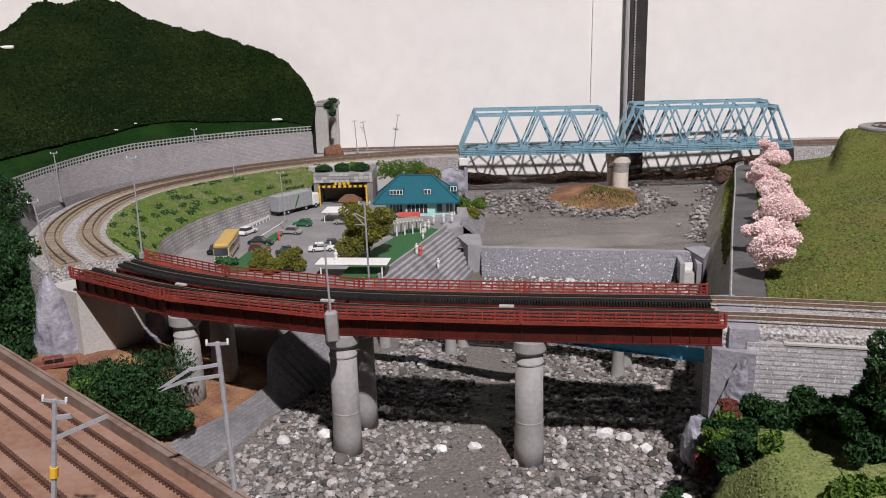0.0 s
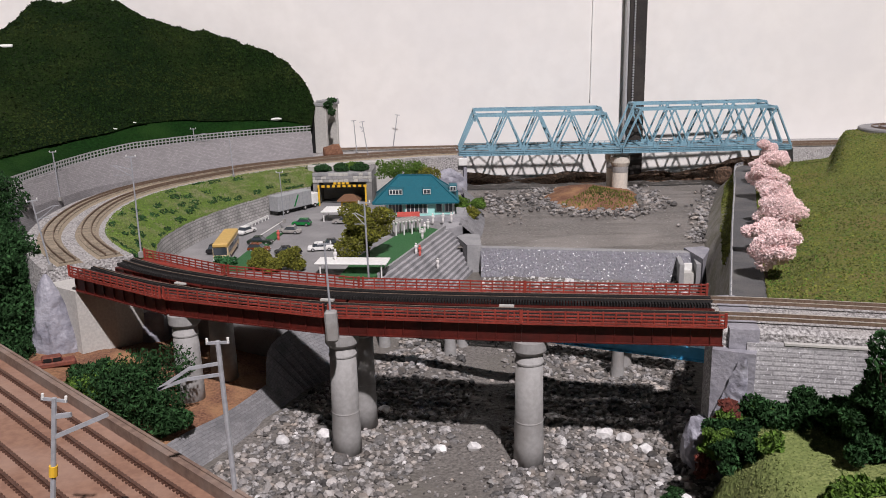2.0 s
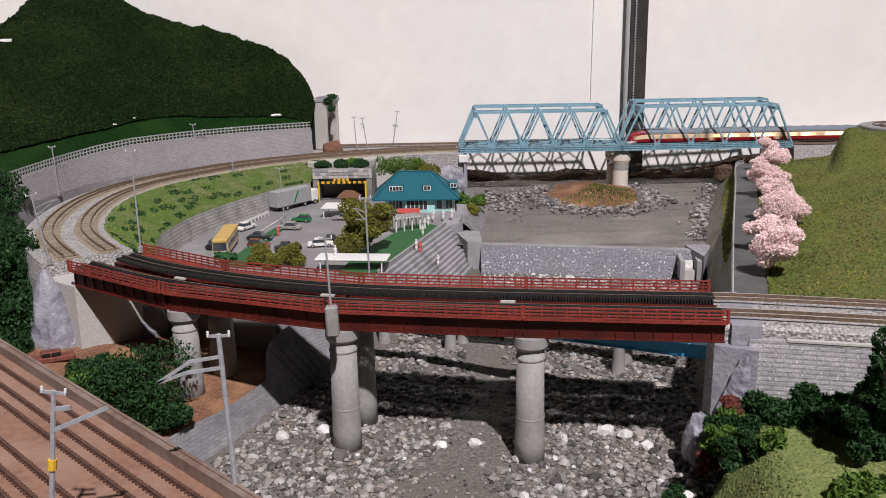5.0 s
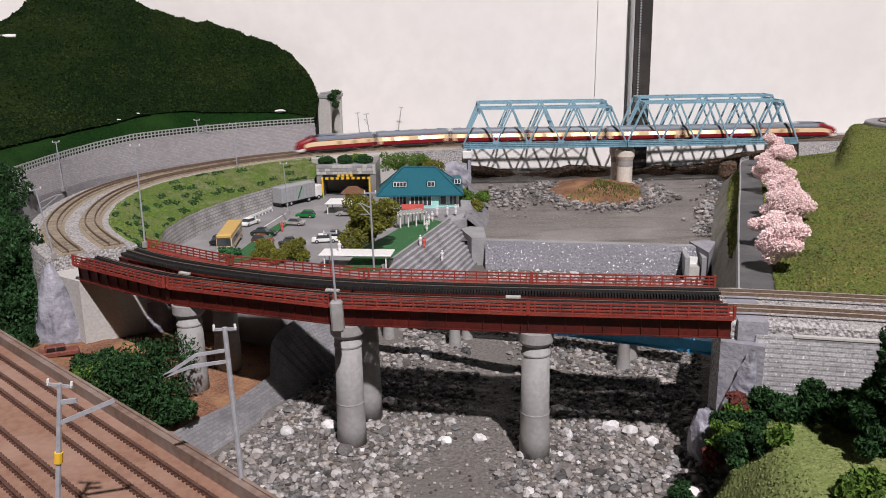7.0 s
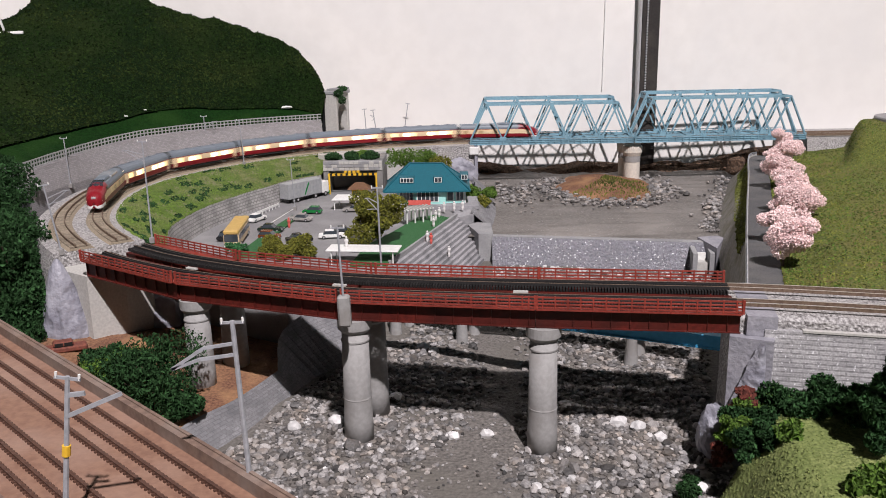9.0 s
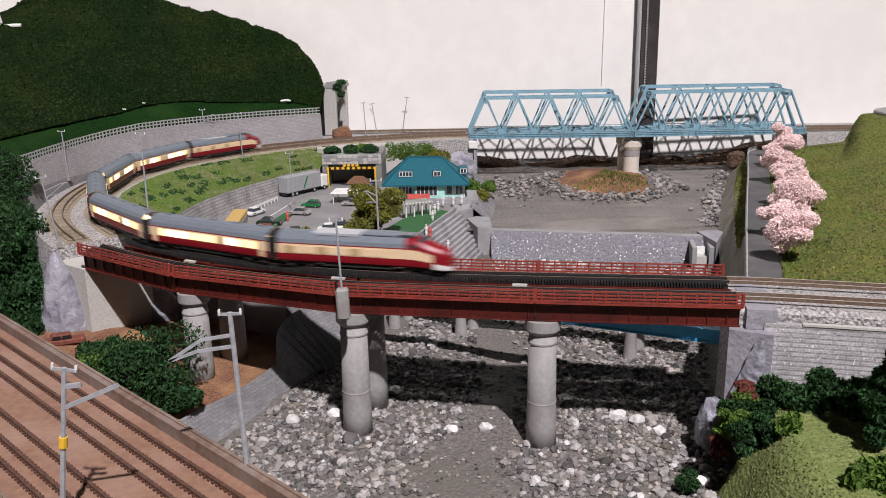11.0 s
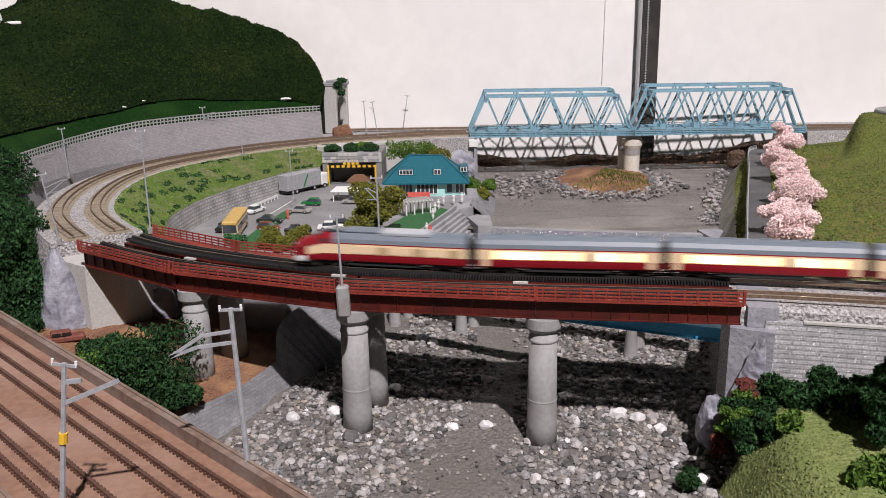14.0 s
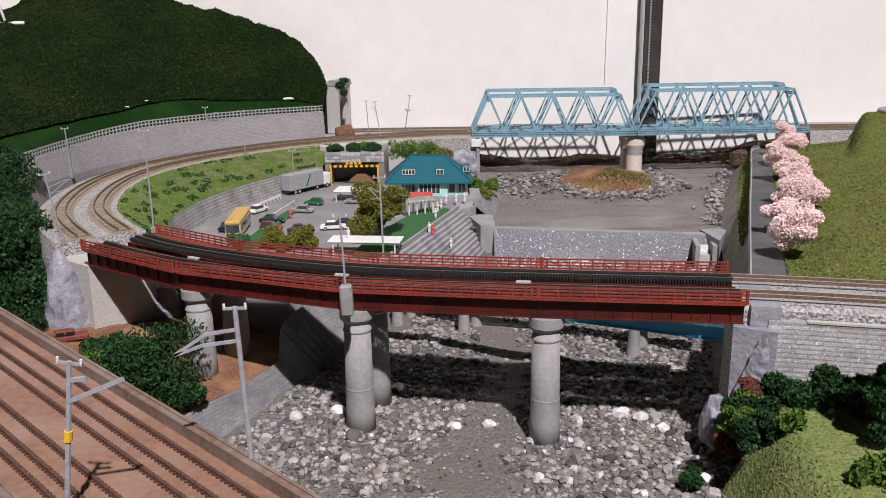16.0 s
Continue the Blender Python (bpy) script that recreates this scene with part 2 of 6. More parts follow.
M_LAWN = mat("bright_lawn", (0.045, 0.155, 0.05), (0.02, 0.085, 0.03), 900, 60, None, 0.95, 0.6, 0.001)
M_BALLAST = mat("grey_ballast", (0.56, 0.545, 0.54), (0.16, 0.15, 0.148), 520, 40, (0.42, 0.40, 0.385), 0.9, 1.0, 0.0016, speck=((0.75, 0.75, 0.75), 520, 0.74))
M_ROADBED = mat("tan_roadbed", (0.36, 0.30, 0.22), (0.26, 0.215, 0.16), 700, 60, None, 0.9, 0.4)
M_SLEEPER = mat("brown_sleeper", (0.33, 0.275, 0.205), (0.23, 0.19, 0.145), 600, 60, None, 0.8, 0.3, island=0.3)
M_BLACKTIE = mat("black_sleeper", (0.022, 0.02, 0.02), (0.012, 0.011, 0.011), 600, 60, None, 0.7, 0.3, island=0.3)
M_RAIL = mat("rusty_rail", (0.26, 0.19, 0.14), (0.16, 0.11, 0.08), 500, 90, None, 0.55, 0.1, metal=0.5)
M_RAILTOP = mat("polished_rail_head", (0.75, 0.70, 0.62), (0.6, 0.56, 0.5), 200, 30, None, 0.3, 0.0, metal=0.9)
# Same red as the bridge, darkened to paint the shade under the walkway.
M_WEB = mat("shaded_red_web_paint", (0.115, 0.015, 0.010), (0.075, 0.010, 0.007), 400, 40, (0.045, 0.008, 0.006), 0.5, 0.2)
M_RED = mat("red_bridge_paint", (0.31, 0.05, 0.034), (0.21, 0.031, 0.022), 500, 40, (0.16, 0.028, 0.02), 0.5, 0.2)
M_BLUE = mat("pale_blue_bridge_paint", (0.25, 0.43, 0.52), (0.19, 0.35, 0.44), 400, 40, (0.15, 0.26, 0.32), 0.5, 0.2)
M_SKY = mat("bright_blue_paint", (0.09, 0.45, 0.74), (0.07, 0.38, 0.64), 300, 40, None, 0.5, 0.1)
M_PIER = mat("grey_concrete_pier", (0.33, 0.325, 0.32), (0.28, 0.275, 0.27), 300, 40, (0.22, 0.205, 0.19), 0.8, 0.2)
M_PALEPIER = mat("cream_concrete", (0.68, 0.63, 0.55), (0.58, 0.54, 0.48), 300, 40, None, 0.8, 0.2)
M_CONC = mat("grey_concrete", (0.34, 0.34, 0.345), (0.28, 0.28, 0.285), 500, 30, (0.22, 0.22, 0.23), 0.85, 0.3)
M_PALECONC = mat("pale_concrete", (0.50, 0.49, 0.46), (0.42, 0.41, 0.39), 500, 30, None, 0.85, 0.3)
M_ROCK = mat("grey_painted_rock", (0.29, 0.29, 0.335), (0.20, 0.20, 0.24), 130, 45, (0.40, 0.40, 0.45), 0.45, 0.7, 0.003)
M_BLOCK = blocks("concrete_block_wall", (0.375, 0.358, 0.368), (0.32, 0.305, 0.315), 0.78, 0.0042, 0.0021, (0.31, 0.30, 0.305), gap=0.12)
M_BIGBLOCK = blocks("stone_block_face", (0.42, 0.41, 0.40), (0.32, 0.31, 0.30), 0.6, 0.007, 0.004, (0.24, 0.24, 0.23), gap=0.16)
M_REVET = blocks("revetment_blocks", (0.27, 0.268, 0.28), (0.21, 0.208, 0.215), 0.84, 0.006, 0.003, (0.16, 0.16, 0.17), gap=0.12)
M_ASPHALT = mat("asphalt", (0.25, 0.245, 0.25), (0.19, 0.187, 0.19), 900, 25, (0.30, 0.295, 0.295), 0.85, 0.4)
M_STAIR = mat("step_concrete", (0.37, 0.365, 0.38), (0.30, 0.295, 0.31), 500, 40, (0.2, 0.2, 0.21), 0.85, 0.2)
M_WHITE = mat("white_paint", (0.80, 0.80, 0.78), (0.72, 0.72, 0.70), 300, 30, None, 0.5, 0.1)
M_BUSROOF = mat("faded_yellow_roof", (0.60, 0.40, 0.13), (0.52, 0.34, 0.10), 300, 60, None, 0.5, 0.1)
M_FENCE = mat("pale_grey_lattice", (0.38, 0.375, 0.38), (0.32, 0.315, 0.32), 400, 40, None, 0.6, 0.1)
M_YELLOW = mat("yellow_paint", (0.78, 0.48, 0.04), (0.68, 0.40, 0.03), 300, 30, None, 0.5, 0.1)
M_BLACK = mat("black_paint", (0.015, 0.015, 0.016), (0.010, 0.010, 0.010), 300, 30, None, 0.5, 0.1)
M_DARK = mat("dark_plastic", (0.03, 0.03, 0.03), (0.02, 0.02, 0.02), 300, 30, None, 0.6, 0.1)
M_GREY = mat("grey_plastic", (0.36, 0.37, 0.38), (0.30, 0.31, 0.32), 400, 40, None, 0.55, 0.1)
M_POLE = mat("pale_grey_mast", (0.36, 0.37, 0.40), (0.28, 0.29, 0.31), 400, 60, None, 0.5, 0.1)
M_TEAL = mat("teal_roof", (0.008, 0.120, 0.160), (0.006, 0.088, 0.120), 500, 60, None, 0.6, 0.3)
M_MINT = mat("mint_wall", (0.38, 0.72, 0.66), (0.33, 0.64, 0.60), 300, 30, None, 0.7, 0.1)
M_BROWNROOF = mat("brown_roof", (0.17, 0.085, 0.045), (0.12, 0.06, 0.03), 500, 60, None, 0.7, 0.3)
M_CREAM = mat("cream_paint", (0.80, 0.62, 0.40), (0.75, 0.57, 0.36), 300, 30, None, 0.4, 0.0)
M_TRED = mat("train_red", (0.24, 0.009, 0.017), (0.20, 0.008, 0.014), 300, 30, None, 0.35, 0.0)
M_TROOF = mat("train_roof_grey", (0.17, 0.20, 0.235), (0.14, 0.165, 0.195), 300, 30, None, 0.45, 0.0)
M_GLASS = mat("dark_window", (0.05, 0.06, 0.07), (0.04, 0.05, 0.06), 100, 10, None, 0.12, 0.0, spec=0.8)
M_LIT = mat("lit_window", (0.9, 0.7, 0.4), (0.8, 0.6, 0.3), 60, 25, None, 0.3, 0.0, glow=((1.0, 0.70, 0.33), 1.3))
M_LIT2 = mat("bright_lit_window", (0.9, 0.8, 0.6), (0.9, 0.7, 0.4), 60, 25, None, 0.3, 0.0, glow=((1.0, 0.86, 0.58), 2.6))
M_LEAF = mat("dark_green_leaves", (0.032, 0.080, 0.028), (0.016, 0.045, 0.014), 400, 60, None, 0.9, 0.2, island=0.6, spec=0.15)
M_OLIVE = mat("olive_foliage", (0.17, 0.165, 0.02), (0.08, 0.09, 0.012), 400, 60, None, 0.95, 0.2, island=0.5)
M_BLOSSOM = mat("pink_blossom", (0.92, 0.75, 0.735), (0.84, 0.62, 0.61), 400, 60, None, 0.9, 0.1, island=0.25)
M_BARK = mat("bark", (0.10, 0.07, 0.05), (0.06, 0.04, 0.03), 400, 60, None, 0.9, 0.5)
M_BROWNDECK = mat("weathered_brown_deck", (0.27, 0.155, 0.105), (0.21, 0.115, 0.08), 300, 16, (0.34, 0.23, 0.18), 0.8, 0.3)
# The white specks are glints of light painted on the wet weir face.
M_WEIR = mat("wet_weir_face", (0.25, 0.25, 0.28), (0.17, 0.17, 0.195), 420, 40, (0.20, 0.20, 0.22), 0.16, 1.0, 0.002, spec=0.7, speck=((0.9, 0.9, 0.93), 430, 0.66))
M_RUST = mat("rusted_metal", (0.22, 0.07, 0.045), (0.12, 0.04, 0.03), 400, 60, None, 0.8, 0.4)
M_SKIN = mat("figure_white", (0.75, 0.73, 0.72), (0.68, 0.66, 0.65), 300, 30, None, 0.6, 0.0)
M_FRED = mat("figure_red", (0.65, 0.12, 0.10), (0.55, 0.1, 0.08), 300, 30, None, 0.6, 0.0)

# ---- the lines of the tracks (rail head at height 0) ----
INNER = [(3.2, 1.30), (2.2, 1.36), (1.4, 1.395), (0.9, 1.40), (0.585, 1.398), (0.30, 1.387), (0.02, 1.386), (-0.06, 1.368), (-0.13, 1.342), (-0.19, 1.312), (-0.244, 1.273),
         (-0.2814, 1.2385), (-0.3135, 1.197), (-0.343, 1.151), (-0.366, 1.108), (-0.385, 1.05), (-0.391, 0.973), (-0.380, 0.889), (-0.357, 0.812), (-0.3265, 0.757), (-0.288, 0.704),
         (-0.2575, 0.6750), (-0.218, 0.644), (-0.1424, 0.6035), (-0.0757, 0.5795), (-0.0141, 0.567), (0.0592, 0.557), (0.1418, 0.547), (0.1943, 0.5405), (0.2497, 0.528), (0.31, 0.513), (0.6, 0.44), (1.0, 0.35), (1.6, 0.25), (2.4, 0.2)]
INNER = smooth_line(curve_through(INNER, 0.004), 30)
GAUGE, SPACING = 0.009, 0.0345
OUTER = INNER - normals(INNER) * SPACING
MID = INNER - normals(INNER) * SPACING / 2


def cut(path, f):
    k = [i for i, p in enumerate(path) if f(p)]
    return path[k[0]:k[-1] + 1]


on_bridge = lambda p: -0.292 < p[0] < 0.182 and p[1] < 0.72
far_span = lambda p: 0.03 < p[0] < 0.585 and p[1] > 1.2
B0 = [i for i, p in enumerate(INNER) if on_bridge(p)]
F0 = [i for i, p in enumerate(INNER) if far_span(p)]

# ---- the room ----
tagged(part("wall_north", B(-3.5, 3.5, 1.515, 1.70, -1.0, 0.7), M_WALL), "plain off-white wall behind the layout", "wall", kind="structure")
tagged(part("wall_west", B(-1.9, -1.78, -1.6, 1.514, -1.0, 0.7), M_WALL), "plain off-white side wall of the room", "wall", kind="structure")
tagged(part("floor", B(-3.5, 3.5, -1.6, 1.7, -1.05, -1.0), M_CONC), "plain grey floor under the layout table", "floor", kind="structure")
tagged(part("table_top", B(-1.1, 3.3, 0.06, 1.514, -0.17, -0.14), M_DARKSOIL), "dark table top that carries the layout", "table", kind="structure")


# ---- ground ----
def bed(u, v):
    x, y = -0.42 + u * 1.0, 0.12 + v * 0.87
    z = -0.107 + 0.006 * min(1, max(0, (y - 0.55) / 0.4))
    return x, y, z + rough_z(x, y, 0.003, 14) + rough_z(x, y, 0.0014, 60)


ground = sheet("ground", M_GRAVEL, bed, 150, 130, "grey gravel river bed strewn with stones")


def upper(u, v):
    x = 0.0 + u * 0.60
    y0 = 0.998 - 0.19 * (x - 0.046)
    y = y0 + v * (1.51 - y0)
    z = -0.0735 + 0.004 * max(0, 1 - math.hypot((x - 0.27) / 0.14, (y - 1.36) / 0.15))
    back = max(0, min(1, (y - 1.43) / 0.08))
    return x, y, z + rough_z(x, y, 0.0015, 20) + back * (0.010 + rough_z(x, 3.3, 0.010, 12))


sheet("upper_river_bed", M_MUD, upper, 110, 110, "dark wet mud of the upper river bed")


def isle(u, v):
    a, r = u * 6.2832, v
    k = 1 + 0.22 * noise.noise((math.cos(a) * 1.7, math.sin(a) * 1.7, 2.0))
    x, y = 0.245 + math.cos(a) * r * 0.080 * k, 1.325 + math.sin(a) * r * 0.115 * k
    return x, y, -0.0755 + 0.019 * max(0.0, math.cos(min(1, r) * 1.5708)) ** 0.8 + rough_z(x, y, 0.003, 40)


sheet("river_island", M_SOIL, isle, 60, 16, "low brown earth island in the river", category="island")


def rear(u, v):
    x = 0.02 + u * 0.60
    top = -0.060 + 0.012 * noise.noise((x * 9, 0.3, 0)) + 0.02 * max(0, (x - 0.42) / 0.1 if x < 0.52 else 1)
    return x, 1.445 + v * 0.062 + rough_z(x, v, 0.008, 20), -0.085 + (top + 0.085) * math.sin(min(1, v * 1.6) * 1.5708) + rough_z(x, v, 0.004, 40)


sheet("earth_bank", M_DARKSOIL, rear, 90, 16, "dark crumbly earth bank along the wall", category="bank")

# brown plateau beside the river, under the bridge
SOIL_EDGE = curve_through([(-0.20, 0.40), (-0.189, 0.508), (-0.160, 0.560), (-0.140, 0.605), (-0.125, 0.68), (-0.12, 0.80)], 0.01)


def plateau(u, v):
    e = SOIL_EDGE[int(u * (len(SOIL_EDGE) - 1))]
    x, y = e[0] - v * 0.42, e[1] + v * 0.03
    return x, y, -0.088 + 0.026 * min(1, v * 1.6) + rough_z(x, y, 0.004, 22) * min(1, v * 8)


sheet("soil_bank", M_SOIL, plateau, 60, 70, "reddish brown bare soil beside the river")

# stone revetments: blocks on a slope
def strip(name, top, low, material, label, category="bank wall", step=0.006):
    t, l = curve_through(top, step), curve_through(low, step)
    n = min(len(t), len(l))
    bm = bmesh.new()
    lay = bm.loops.layers.uv.new()
    g = np.linspace(0, 1, n)
    T = np.c_[[np.interp(g, np.linspace(0, 1, len(t)), t[:, k]) for k in range(3)]].T
    L = np.c_[[np.interp(g, np.linspace(0, 1, len(l)), l[:, k]) for k in range(3)]].T
    s = np.r_[0, np.cumsum(np.linalg.norm(np.diff(T, axis=0), axis=1))]
    h = np.linalg.norm(T - L, axis=1)
    rows = [[bm.verts.new(p) for p in q] for q in (T, L)]
    back = [[bm.verts.new(p + (0, 0, -0.012)) for p in q] for q in (T, L)]
    for i in range(n - 1):
        f = bm.faces.new((rows[0][i], rows[0][i + 1], rows[1][i + 1], rows[1][i]))
        for lp, c in zip(f.loops, ((s[i], h[i]), (s[i + 1], h[i + 1]), (s[i + 1], 0), (s[i], 0))):
            lp[lay].uv = c
        bm.faces.new((back[0][i + 1], back[0][i], back[1][i], back[1][i + 1]))
    return tagged(part(name, bm, material), label, category, kind="structure")


strip("river_revetment", [(-0.205, 0.42, -0.086), (-0.189, 0.508, -0.086), (-0.160, 0.560, -0.086), (-0.140, 0.605, -0.084)],
      [(-0.188, 0.40, -0.118), (-0.166, 0.500, -0.118), (-0.136, 0.575, -0.118), (-0.118, 0.632, -0.116)], M_REVET, "grey block revetment sloping to the river gravel")
strip("river_revetment", [(-0.140, 0.605, -0.0838), (-0.142, 0.638, -0.064), (-0.116, 0.680, -0.056), (-0.08, 0.70, -0.056)],
      [(-0.118, 0.632, -0.1162), (-0.112, 0.648, -0.1162), (-0.098, 0.66, -0.116), (-0.06, 0.69, -0.116)], M_REVET, "grey block river wall in the shade of the bridge")

# car park platform
PARK = [(-0.33, 0.80), (-0.30, 0.74), (-0.142, 0.665), (-0.116, 0.682), (-0.085, 0.70), (-0.075, 0.77), (-0.053, 0.842), (0.005, 1.032), (0.02, 1.10), (0.03, 1.2), (0.03, 1.30), (-0.30, 1.30), (-0.34, 1.0)]
tagged(part("car_park", slab(bmesh.new(), PARK, -0.12, -0.055), M_ASPHALT), "dark grey asphalt car park beside the river", "car park", kind="structure")

# ---- ballast, trackbed and rails ----
def ballast(name, path, half_in, half_out, label):
    prof = [(-half_out - 0.012, -0.020), (-half_out, -0.0045), (-0.02, -0.004), (0.0, -0.0045), (0.02, -0.004), (half_in, -0.0045), (half_in + 0.012, -0.020)]
    return tagged(part(name, sweep(path, prof), M_BALLAST), label, "trackbed", kind="structure")


def rails(path, name, label, ties=M_SLEEPER, low=-0.0026):
    tr = thing(name, label, "track")
    n = normals(path)
    for side in (-1, 1):
        p = path + n * side * GAUGE / 2
        ra = part("rail", sweep(p, [(-0.00055, -0.0022), (0.00055, -0.0022), (0.0005, 0.0), (-0.0005, 0.0)]), M_RAIL, tr)
        part("rail_head", sweep(p, [(-0.00045, 0.0), (0.00045, 0.0), (0.00045, 0.00015), (-0.00045, 0.00015)]), M_RAILTOP if ties is M_BALLAST else M_RAIL, ra, "worn rail head")
    bm = bmesh.new()
    for i in range(0, len(path) - 1, 1):
        for k in (0.0, 0.5):
            c = path[i] + (path[i + 1] - path[i]) * k
            a, b = c - n[i] * 0.0085, c + n[i] * 0.0085
            beam(bm, (*a, low), (*b, low), 0.0012, 0.0012)
    tagged(part("sleepers", bm, ties, tr), kind="stuff")
    return tr


LEFT = INNER[F0[-1] + 1:B0[0]]
tagged(part("curve_embankment", sweep(MID[F0[-1] + 1:B0[0]], [(-0.05, -0.12), (-0.044, -0.021), (-0.040, -0.0052), (0.036, -0.0052), (0.040, -0.015), (0.046, -0.12)]), M_BALLAST), "grey ballast embankment of the curve", "embankment", kind="structure")
tagged(part("embankment_near", sweep(MID[B0[-1] + 1:], [(-0.030, -0.12), (-0.030, -0.008), (-0.027, -0.0052), (0.029, -0.0052), (0.032, -0.012), (0.034, -0.12)]), M_BALLAST), "grey ballast embankment of the straight line", "embankment", kind="structure")
tagged(part("embankment_far", sweep(MID[:F0[0]], [(-0.12, -0.12), (-0.11, -0.0052), (0.036, -0.0052), (0.060, -0.12)]), M_BALLAST), "grey ballast embankment beyond the blue bridge", "embankment", kind="structure")
for line, nm in ((INNER, "inner"), (OUTER, "outer")):
    rails(line[F0[-1] + 1:B0[0]], "railway_track", "curved track with rusty rails on tan ballast")
    rails(line[B0[-1] + 1:], "railway_track", "straight track with bright rails on grey ballast", M_BALLAST, -0.0056)
    rails(line[:F0[0]], "railway_track", "track with rusty rails beyond the blue bridge")
    tagged(part("roadbed", sweep(line[F0[-1] + 1:B0[0]], [(-0.011, -0.0052), (-0.009, -0.0034), (0.009, -0.0034), (0.011, -0.0052)]), M_ROADBED), "tan roadbed under the curved track", "roadbed", kind="structure")


# ---- the red girder bridge: a span for each track from joint to joint ----
def index_of(path, x, near=True):
    return min((i for i, p in enumerate(path) if (p[1] < 0.74) == near), key=lambda i: abs(path[i][0] - x))


JOINTS = [index_of(OUTER, x) for x in (-0.2930, -0.1960, -0.0735, 0.0525, 0.1803)]


def girder_span(path, side, label):
    """side: -1 where the walkway is on the camera's side, 1 on the other."""
    sp = thing("girder_span", label, "bridge span", group="red girder spans")
    rail_path, path = path, np.linspace(path[0], path[-1], len(path))
    n = normals(path)
    for o in (-1, 1):
        prof = [(o * 0.0115 - 0.0018, -0.0045), (o * 0.0115 + 0.0018, -0.0045), (o * 0.0115 + 0.0018, -0.0052), (o * 0.0115 + 0.0005, -0.0052), (o * 0.0115 + 0.0005, -0.0168),
                (o * 0.0115 + 0.0018, -0.0168), (o * 0.0115 + 0.0018, -0.0175), (o * 0.0115 - 0.0018, -0.0175), (o * 0.0115 - 0.0018, -0.0168), (o * 0.0115 - 0.0005, -0.0168), (o * 0.0115 - 0.0005, -0.0052), (o * 0.0115 - 0.0018, -0.0052)]
        web = part("plate_girder", sweep(path, prof), M_WEB, sp, "red riveted plate girder with the walkway's shade in its colour")
        for i in range(0, len(path), 3):
            c = path[i] + n[i] * (o * 0.0115)
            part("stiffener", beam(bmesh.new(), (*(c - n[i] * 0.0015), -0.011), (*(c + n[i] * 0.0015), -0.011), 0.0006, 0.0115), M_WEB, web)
    for i in range(1, len(path) - 1, 4):
        a, b = path[i] - n[i] * 0.011, path[min(i + 4, len(path) - 1)] + n[i] * 0.011
        part("cross_beam", beam(bmesh.new(), (*a, -0.009), (*(path[i] + n[i] * 0.011), -0.009), 0.0012, 0.006), M_RED, sp)
        part("diagonal_brace", beam(bmesh.new(), (*a, -0.014), (*b, -0.014), 0.0008, 0.0008), M_RED, sp)
    part("walkway", sweep(path, [(side * 0.0105, -0.0044), (side * 0.0172, -0.0044), (side * 0.0172, -0.0032), (side * 0.0105, -0.0032)]), M_RED, sp)
    edge = path + n * side * 0.0168
    for z in (-0.0028, -0.0006, 0.0016, 0.0040):
        part("handrail_bar", sweep(edge, [(-0.00035, z), (0.00035, z), (0.00035, z + 0.0010), (-0.00035, z + 0.0010)]), M_RED, sp)
    for i in list(range(1, len(path) - 2, 2)) + [len(path) - 2]:
        bm = beam(bmesh.new(), (*edge[i], -0.0035), (*edge[i], 0.0052), 0.0009, 0.0009, (1, 0, 0))
        part("handrail_post", bm, M_RED, sp)
    # sleepers and rails keep to the curve of the track
    path = rail_path
    n = normals(path)
    bm = bmesh.new()
    for i in range(len(path) - 1):
        for k in (0.0, 0.5):
            c = path[i] + (path[i + 1] - path[i]) * k
            beam(bm, (*(c - n[i] * 0.010), -0.0030), (*(c + n[i] * 0.010), -0.0030), 0.0011, 0.0024)
    tagged(part("sleepers", bm, M_BLACKTIE, sp), "black open-deck sleepers", kind="stuff")
    for s in (-1, 1):
        p = path + n * s * GAUGE / 2
        ra = part("rail", sweep(p, [(-0.0007, -0.0020), (0.0007, -0.0020), (0.00055, 0.0), (-0.00055, 0.0)]), M_BLACKTIE, sp)
        part("rail_head", sweep(p, [(-0.0004, 0.0), (0.0004, 0.0), (0.0004, 0.00015), (-0.0004, 0.00015)]), M_RAIL, ra)
        p = path + n * s * 0.0026
        part("guard_rail", sweep(p, [(-0.0005, -0.0018), (0.0005, -0.0018), (0.0005, -0.0004), (-0.0005, -0.0004)]), M_BLACKTIE, sp)
    for e in (0, -1):
        end = edge[e]
        part("handrail_end", beam(bmesh.new(), (*end, -0.0036), (*end, 0.0056), 0.0016, 0.0016, (1, 0, 0)), M_RED, sp)
    if side > 0 or path[-1][0] > 0.17:
        return sp
    bm = bmesh.new()
    c, d = path[-2] - n[-2] * side * 0.0125, np.array((n[-2][1], -n[-2][0]))
    beam(bm, (*(c - d * 0.012), -0.0012), (*(c - d * 0.002), -0.0012), 0.0028, 0.0012)
    part("joint_plate", bm, M_PALECONC, sp, "pale grey joint plate")
    return sp


for a, b in zip(JOINTS, JOINTS[1:]):
    girder_span(OUTER[a:b + 1], -1, "red painted plate girder span with a worn handrail")
    girder_span(INNER[a:b + 1], 1, "red painted plate girder span carrying the inner track")


